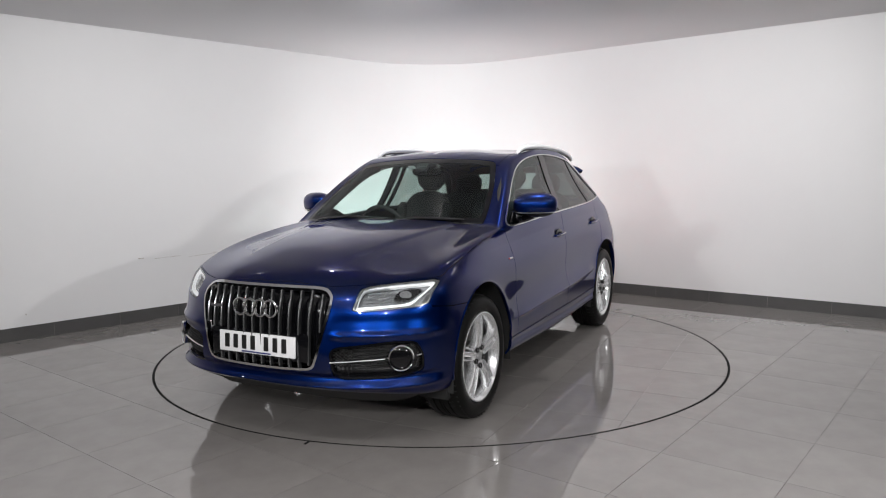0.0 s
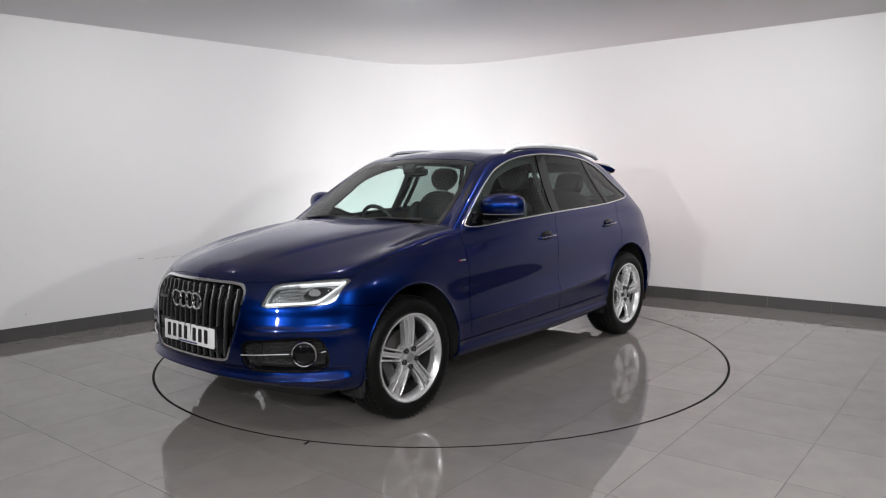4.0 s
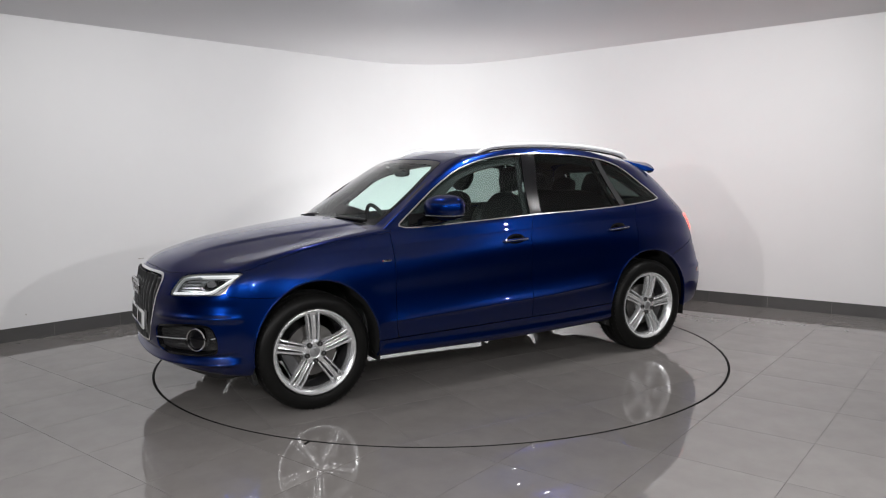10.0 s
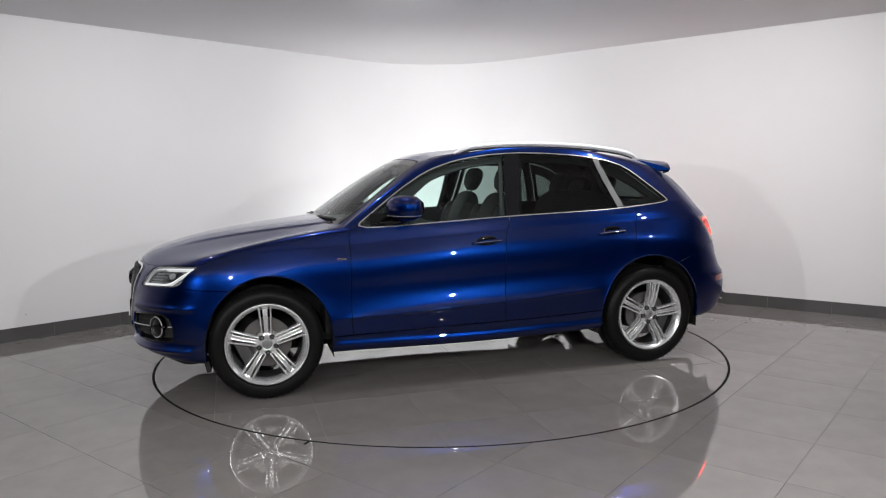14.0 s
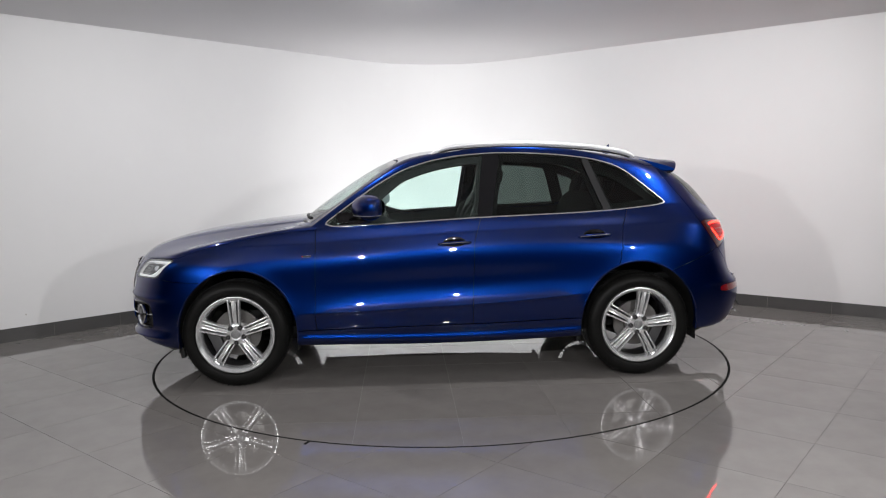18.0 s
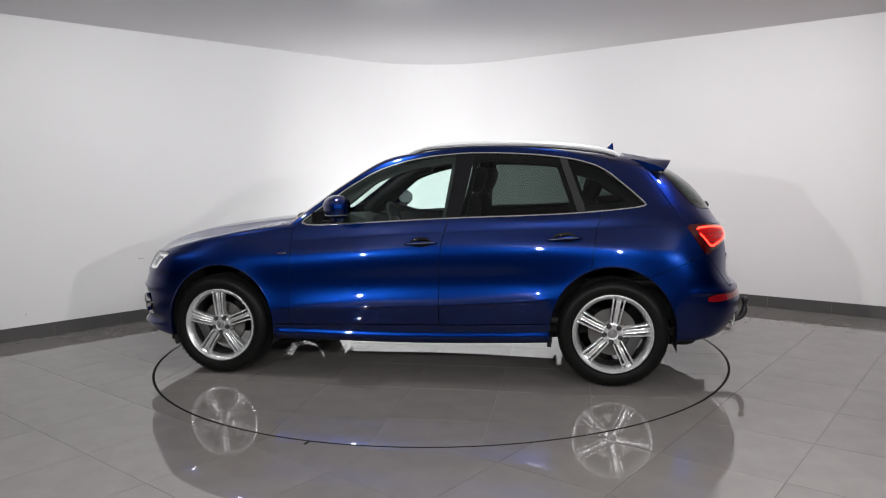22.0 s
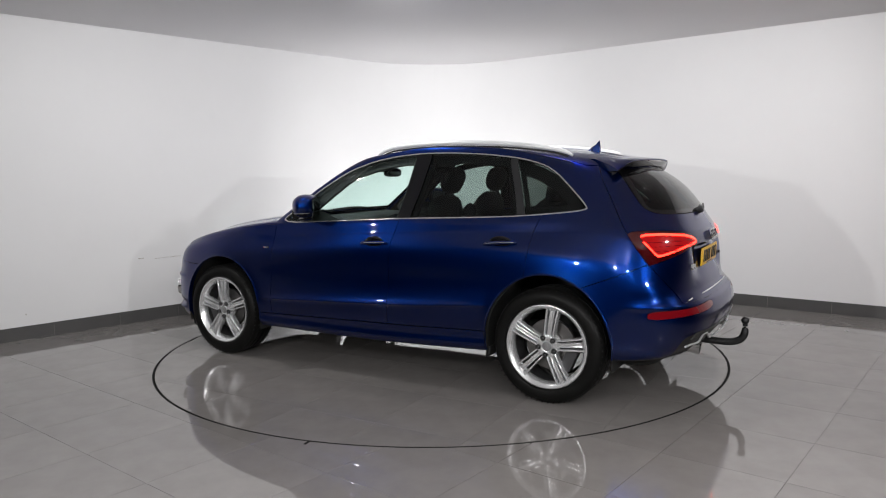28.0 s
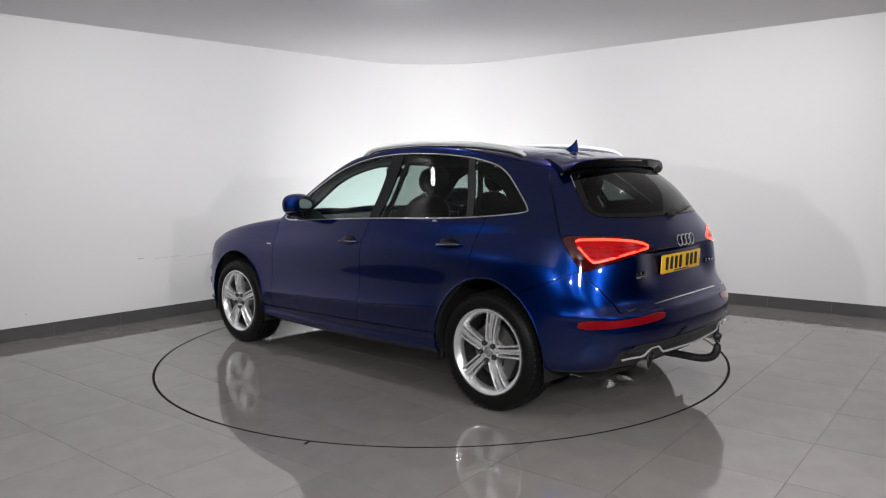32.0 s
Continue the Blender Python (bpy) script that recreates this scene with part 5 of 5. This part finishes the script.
            if cx < 0:
                part("air_deflector", block((.03, .20, .06), pose(-.985, .79 * side, .285, 0, -8, 0), .006), UNDERBODY, CAR, "black air deflector ahead of the wheel")
            if cx > 0:
                part("air_deflector", block((.03, .18, .075), pose(1.775, .80 * side, .240, 0, 12, 0), .006), UNDERBODY, CAR, "black air deflector ahead of the wheel")


def build_top():
    fin = bmesh.new()
    rows = []
    for x, z, w in ((-1.345, 1.588, .005), (-1.37, 1.606, .015), (-1.395, 1.622, .017), (-1.415, 1.636, .014), (-1.432, 1.654, .007), (-1.441, 1.661, .003), (-1.446, 1.628, .010), (-1.444, 1.585, .015)):
        rows.append([fin.verts.new((x, -w, 1.575)), fin.verts.new((x, -w * .7, z - .012)), fin.verts.new((x, 0, z)), fin.verts.new((x, w * .7, z - .012)), fin.verts.new((x, w, 1.575))])
    for a, b in zip(rows, rows[1:]):
        for k in range(4):
            fin.faces.new((a[k], a[k + 1], b[k + 1], b[k]))
    part("antenna_fin", fin, PAINT, CAR, "blue roof antenna fin")
    # wipers and cowl
    for y0, y1, x0, x1 in ((-.58, .02, .93, .99), (.0, .58, .97, .94)):
        path = curve_path([(x0, y0, 1.118), (.955, (y0 * 2 + y1) / 3, 1.142), (.955, (y0 + 2 * y1) / 3, 1.145), (x1 - .04, y1, 1.138)], 16)
        w = part("wiper", tube(bmesh.new(), path, .008, 8), BLACK_PLASTIC, CAR, "black wiper blade")
        part("wiper_arm", tube(bmesh.new(), [(.975, y0 + .05, 1.126), (.962, (y0 + y1) / 2, 1.150)], .007, 8, .6), BLACK_PLASTIC, w)
    path = [(p[0] + .012, p[1], p[2] - .004) for p in curve_path([(.83, -.80, 1.083), (.90, -.68, 1.105), (.965, -.42, 1.122), (.99, 0, 1.128), (.965, .42, 1.122), (.90, .68, 1.105), (.83, .80, 1.083)], 60)]
    part("cowl", tube(bmesh.new(), path[5:-5], .013, 8, .5), BLACK_PLASTIC, CAR, "black cowl strip")


def build_underside():
    """What shows under the car: subframe, rear axle and a drive shaft tunnel, with a light-blocking filler added under
    the tail.
    """
    part("front_subframe", block((.62, .96, .12), pose(1.45, 0, .275), .03), UNDERBODY, CAR, "black front subframe")
    axle = part("rear_axle", tube(bmesh.new(), [(-1.40, y, .33 - .05 * math.cos(y * 2.2)) for y in np.linspace(-.66, .66, 21)], .06, 12), UNDERBODY, CAR, "black rear axle")
    for side in (1, -1):
        part("lower_arm", tube(bmesh.new(), [(-1.18, .28 * side, .28), (-1.38, .66 * side, .25)], .028, 10), BLACK_PLASTIC, axle)
    # dark filler, added to stop light from the floor showing under the bumper
    part("silencer", blob(bmesh.new(), (-1.86, 0, .305), (.17, .70, .098), 3.4), UNDERBODY, CAR, "dark filler added under the tail to block light")
    part("drive_shaft", tube(bmesh.new(), [(1.1, 0, .31), (-1.3, 0, .31)], .05, 12), UNDERBODY, CAR, "dark drive shaft tunnel")


build_underside()
build_front()
build_headlights()
build_rear()
build_side_fittings()
build_top()


# ---- wheels ----
RIM_R, TYRE_R = 0.262, 0.366
HALF_RIBS = [(.047, .046), (.046, .006), (.043, .001), (.041, 0), (.0345, 0), (.0322, .003), (.0312, .048), (.0180, .048), (.0168, .008), (.013, .007), (.006, .009)]
RIBS = [(-y, h) for y, h in HALF_RIBS] + HALF_RIBS[::-1]


def wheel_parts(parent):
    """One wheel about its own axis: the outer face looks along +z."""
    bm = bmesh.new()
    side = [(.262, .085), (.267, .108), (.277, .120), (.300, .127), (.325, .125), (.345, .115), (.357, .100), (.363, .085)]
    tread = []
    for z0, z1 in ((.078, .052), (.042, .012), (.004, -.004), (-.012, -.042), (-.052, -.078)):
        tread += [(.366, z0), (.366, z1), (.359, z1 - .001), (.359, z1 - .007)]
    profile = side + tread[:-2] + [(r, -z) for r, z in reversed(side)]
    lathe(bm, profile, Matrix(), 96)
    tyre = part("tyre", bm, TYRE, parent, "black road tyre", True, 30)
    bm = bmesh.new()
    for k in range(60):
        a = 2 * math.pi * k / 60
        for z, tilt in ((.098, 10), (-.098, -10), (.064, 22), (-.064, -22)):
            r = .3642 if abs(z) < .09 else .3548
            box(bm, (.0045, .006, .030), Matrix.Rotation(a, 4, "Z") @ pose(r, 0, z, tilt, 14 * (1 if z > .09 else -1 if z < -.09 else 0)))
    tagged(part("tyre_tread", bm, UNDERBODY, tyre, "", False), kind="stuff")
    # rim barrel
    lip = [(.264, .090), (.2675, .113), (.2655, .1185), (.258, .1195), (.2515, .115), (.243, .106), (.235, .094), (.230, .078), (.228, .060)]
    rim = part("rim", lathe(bmesh.new(), lip, Matrix(), 96), ALLOY, parent, "silver alloy rim", True, 40)
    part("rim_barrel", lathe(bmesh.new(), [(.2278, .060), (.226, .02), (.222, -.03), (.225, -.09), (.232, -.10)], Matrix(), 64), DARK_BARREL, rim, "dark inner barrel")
    # five spokes, each with two raised outer ribs, a middle rib and slots between them
    for k in range(5):
        a = 2 * math.pi * k / 5
        bm = bmesh.new()
        rows = []
        for i in range(21):
            q = i / 20
            r = .046 + (.252 - .046) * q
            wide = .72 + .25 * q ** 1.2 + .22 * smoothstep(.88, 1.0, q)
            slot = smoothstep(.04, .16, q) * smoothstep(.97, .90, q)
            top = .098 + .013 * math.sin(q * math.pi * .85) + .004 * q
            rows.append([bm.verts.new(Matrix.Rotation(a, 4, "Z") @ Vector((r, y * wide, top - (h if abs(y) > .0455 else h * slot)))) for y, h in RIBS])
        for p, q in zip(rows, rows[1:]):
            for j in range(len(RIBS)):
                k2 = (j + 1) % len(RIBS)
                if min(RIBS[j][1], RIBS[k2][1]) > .045 and .10 < .5 * (p[0].co.length + q[0].co.length) < .236:
                    continue
                bm.faces.new((p[j], p[k2], q[k2], q[j]))
        bm.faces.new(rows[0][::-1])
        bm.faces.new(rows[-1])
        part("spoke", bm, ALLOY, rim, "", True, 32)
    hub = lathe(bmesh.new(), [(0, .080), (.030, .080), (.031, .096), (.036, .099), (.058, .098), (.070, .094), (.076, .080), (.078, .03)], Matrix(), 60)
    part("hub", hub, ALLOY, rim, "", True, 40)
    cap = part("centre_cap", lathe(bmesh.new(), [(0, .106), (.018, .1055), (.0265, .104), (.0305, .100), (.031, .085)], Matrix(), 32), CAP_GREY, rim, "grey centre cap")
    for k in range(4):
        ring = [(-.0135 + .009 * k + .0062 * math.cos(a), .0062 * math.sin(a), .1062) for a in np.linspace(0, 2 * math.pi, 21)]
        part("cap_ring", tube(bmesh.new(), ring, .0010, 6, 1.0, False), CHROME, cap, "tiny bright ring")
    for k in range(5):
        a = 2 * math.pi * (k + .5) / 5
        m = Matrix.Rotation(a, 4, "Z") @ pose(.056, 0, 0)
        part("bolt_well", lathe(bmesh.new(), [(0, .1010), (.0105, .1015), (.0135, .1085), (.0155, .1095), (.0165, .0980)], m, 20), UNDERBODY, rim, "dark bolt hole")
        part("wheel_bolt", lathe(bmesh.new(), [(.0075, .098), (.0075, .1065), (0, .107)], m, 6), DARK_SILVER, rim)


def build_wheels():
    first = None
    for x, turn in ((1.4035, 92), (-1.4035, 80)):
        for side in (1, -1):
            w = empty_part("wheel", CAR)
            # wheel space: z outwards, spokes counted from the wheel's x axis
            base = Matrix.Translation((x, .810 * side, .364)) @ (pose(0, 0, 0, -90) if side == 1 else pose(0, 0, 0, 90))
            w.matrix_basis = base @ Matrix.Rotation(radians(turn if side == 1 else -turn) + (math.pi if side == 1 else math.pi), 4, "Z")
            tagged(w, "twenty-inch silver alloy wheel with black tyre")
            if first is None:
                wheel_parts(w)
                first = w
            else:
                copies = {}
                for o in first.children_recursive:
                    c = o.copy()
                    scene.collection.objects.link(c)
                    copies[o] = c
                for o, c in copies.items():
                    c.parent = w if o.parent is first else copies[o.parent]
            flat = base
            disc = part("brake_disc", lathe(bmesh.new(), [(.045, .048), (.085, .046), (.088, .034), (.160, .034), (.161, .022), (.160, .010), (.05, .010)], flat, 48), DISC, CAR, "steel brake disc")
            at = flat @ Matrix.Rotation(radians(25 if x > 0 else 155), 4, "Z")
            part("brake_caliper", block((.075, .19, .075), at @ pose(.150, 0, .030), .015), CALIPER, disc, "dark brake caliper")


build_wheels()


# ---- cabin ----
def seat(parent, x, y, width, label):
    s = tagged(empty_part("seat", parent), label)
    part("cushion", blob(bmesh.new(), (x + .02, y, .66), (.27, width / 2, .10), 3.2), LEATHER, s)
    lean = pose(x - .24, y, .685, 0, -18, 0)
    part("backrest", blob(bmesh.new(), (0, 0, .30), (.085, width / 2 - .035, .33), 3.0, lean), LEATHER, s)
    for k in (-1, 1):
        part("bolster", blob(bmesh.new(), (.05, k * (width / 2 - .05), .26), (.07, .055, .26), 2.8, lean), LEATHER, s)
    part("headrest", blob(bmesh.new(), (.0, 0, .740), (.055, .138, .100), 2.8, lean, 28, 16, lambda v: Vector((v.x, v.y * (1 + .9 * min(0, v.z) / .1 * .3), v.z))), LEATHER, s)
    for k in (-.055, .055):
        part("headrest_post", tube(bmesh.new(), [lean @ Vector((0, k, .56)), lean @ Vector((0, k, .70))], .007, 8), CHROME, s)
    return s


def build_cabin():
    part("cabin_floor", block((4.05, 1.50, .06), pose(.0, 0, .355), .02), UNDERBODY, CAR, "black underbody")
    part("cabin_floor", block((1.9, 1.56, .05), pose(-.35, 0, .42), .02), CABIN, CAR, "black cabin carpet")
    part("bulkhead", block((.06, 1.50, .72), pose(.98, 0, .70), .02), CABIN, CAR, "black bulkhead")
    bm = bmesh.new()
    rows = []
    for y in np.linspace(-.74, .74, 25):
        hump = .045 * math.exp(-((y + .37) / .17) ** 2)
        prof = [(.97, 1.095), (.80, 1.098 + .2 * hump), (.62, 1.075 + hump), (.54, 1.045 + hump), (.51, .98), (.54, .88), (.60, .70), (.95, .66)]
        rows.append([bm.verts.new((x, y, z)) for x, z in prof])
    for a, b in zip(rows, rows[1:]):
        for k in range(len(a)):
            bm.faces.new((a[k], a[(k + 1) % len(a)], b[(k + 1) % len(a)], b[k]))
    bm.faces.new(rows[0])
    bm.faces.new(rows[-1][::-1])
    dash = part("dashboard", bm, CABIN, CAR, "black dashboard")
    part("dash_trim", block((.012, 1.30, .025), pose(.507, 0, .93), .004), SATIN_SILVER, dash, "thin aluminium trim")
    wheel = tagged(empty_part("steering_wheel", CAR), "black leather steering wheel")
    m = Matrix.Translation((.36, -.37, 1.02)) @ Vector((-.92, 0, .39)).to_track_quat("Z", "Y").to_matrix().to_4x4()
    ring = [m @ Vector((.185 * math.cos(a), .185 * math.sin(a), 0)) for a in np.linspace(0, 2 * math.pi, 41)]
    part("wheel_ring", tube(bmesh.new(), ring, .016, 10, 1.0, False), LEATHER, wheel)
    part("wheel_boss", blob(bmesh.new(), (0, 0, -.01), (.075, .065, .03), 2.6, m), CABIN, wheel)
    for a in (0, math.pi, -math.pi / 2):
        part("wheel_spoke", tube(bmesh.new(), [m @ Vector((.05 * math.cos(a), .05 * math.sin(a), -.008)), m @ Vector((.175 * math.cos(a), .175 * math.sin(a), 0))], .017, 8, .5), SATIN_SILVER, wheel)
    part("steering_column", tube(bmesh.new(), [m @ Vector((0, 0, -.02)), m @ Vector((0, 0, -.25))], .05, 12), CABIN, CAR)
    part("centre_console", block((.95, .24, .26), pose(.10, 0, .64), .04), CABIN, CAR, "black centre console")
    for y in (.37, -.37):
        seat(CAR, .02, y, .53, "black leather front seat")
    bench = tagged(empty_part("rear_bench", CAR), "black leather rear bench")
    part("cushion", blob(bmesh.new(), (-.82, 0, .64), (.27, .66, .10), 4), LEATHER, bench)
    lean = pose(-1.06, 0, .70, 0, -20, 0)
    part("backrest", blob(bmesh.new(), (0, 0, .28), (.085, .66, .33), 4.5, lean), LEATHER, bench)
    for y in (.40, 0, -.40):
        part("headrest", blob(bmesh.new(), (0, y, .67 if y else .63), (.055, .135, .100), 3.0, lean), LEATHER, bench)
    part("parcel_shelf", block((.62, 1.22, .03), pose(-1.62, 0, 1.06), .01), CABIN, CAR, "black load cover")
    part("boot_floor", block((.95, 1.20, .04), pose(-1.70, 0, .66), .01), CABIN, CAR)
    for side in (1, -1):
        pillar = [(x, (surface_y(x, z) - .075) * side, z) for x, z in ((.74, 1.12), (.60, 1.24), (.45, 1.345), (.28, 1.445), (.10, 1.505))]
        part("pillar_trim", tube(bmesh.new(), curve_path(pillar, 20), .052, 12), LEATHER, CAR, "thick black windscreen pillar trim")
    # inside mirror and its sensor housing
    mir = part("inside_mirror", blob(bmesh.new(), (.33, 0, 1.455), (.018, .125, .036), 3.0), GLOSS_BLACK, CAR, "black inside mirror")
    part("mirror_stalk", tube(bmesh.new(), [(.34, 0, 1.46), (.40, 0, 1.50)], .016, 8), CABIN, mir)
    part("sensor_housing", block((.10, .09, .03), pose(.385, 0, 1.495, 0, 32, 0), .01), CABIN, mir)
    part("tax_sticker", block((.002, .055, .035), pose(.4, -.09, 1.492, 0, 58, 0)), PLATE_WHITE, CAR, "small pale windscreen sticker")
    for y in (.37, -.37):
        part("sun_visor", block((.20, .36, .018), pose(.05, y, 1.520, 0, 10, 0), .006), HEADLINER, CAR, "grey sun visor")


build_cabin()


def motions():
    rows = []
    for k in range(17):
        t = 2.0 * k
        turn = pose(0, 0, 0, 0, 0, TURN_START + TURN_RATE * t)
        rows.append((t, turn))
    walk(TURNTABLE, rows)
    walk(CAR, [(t, m @ pose(*CAR_OFFSET, 0)) for t, m in rows])


motions()
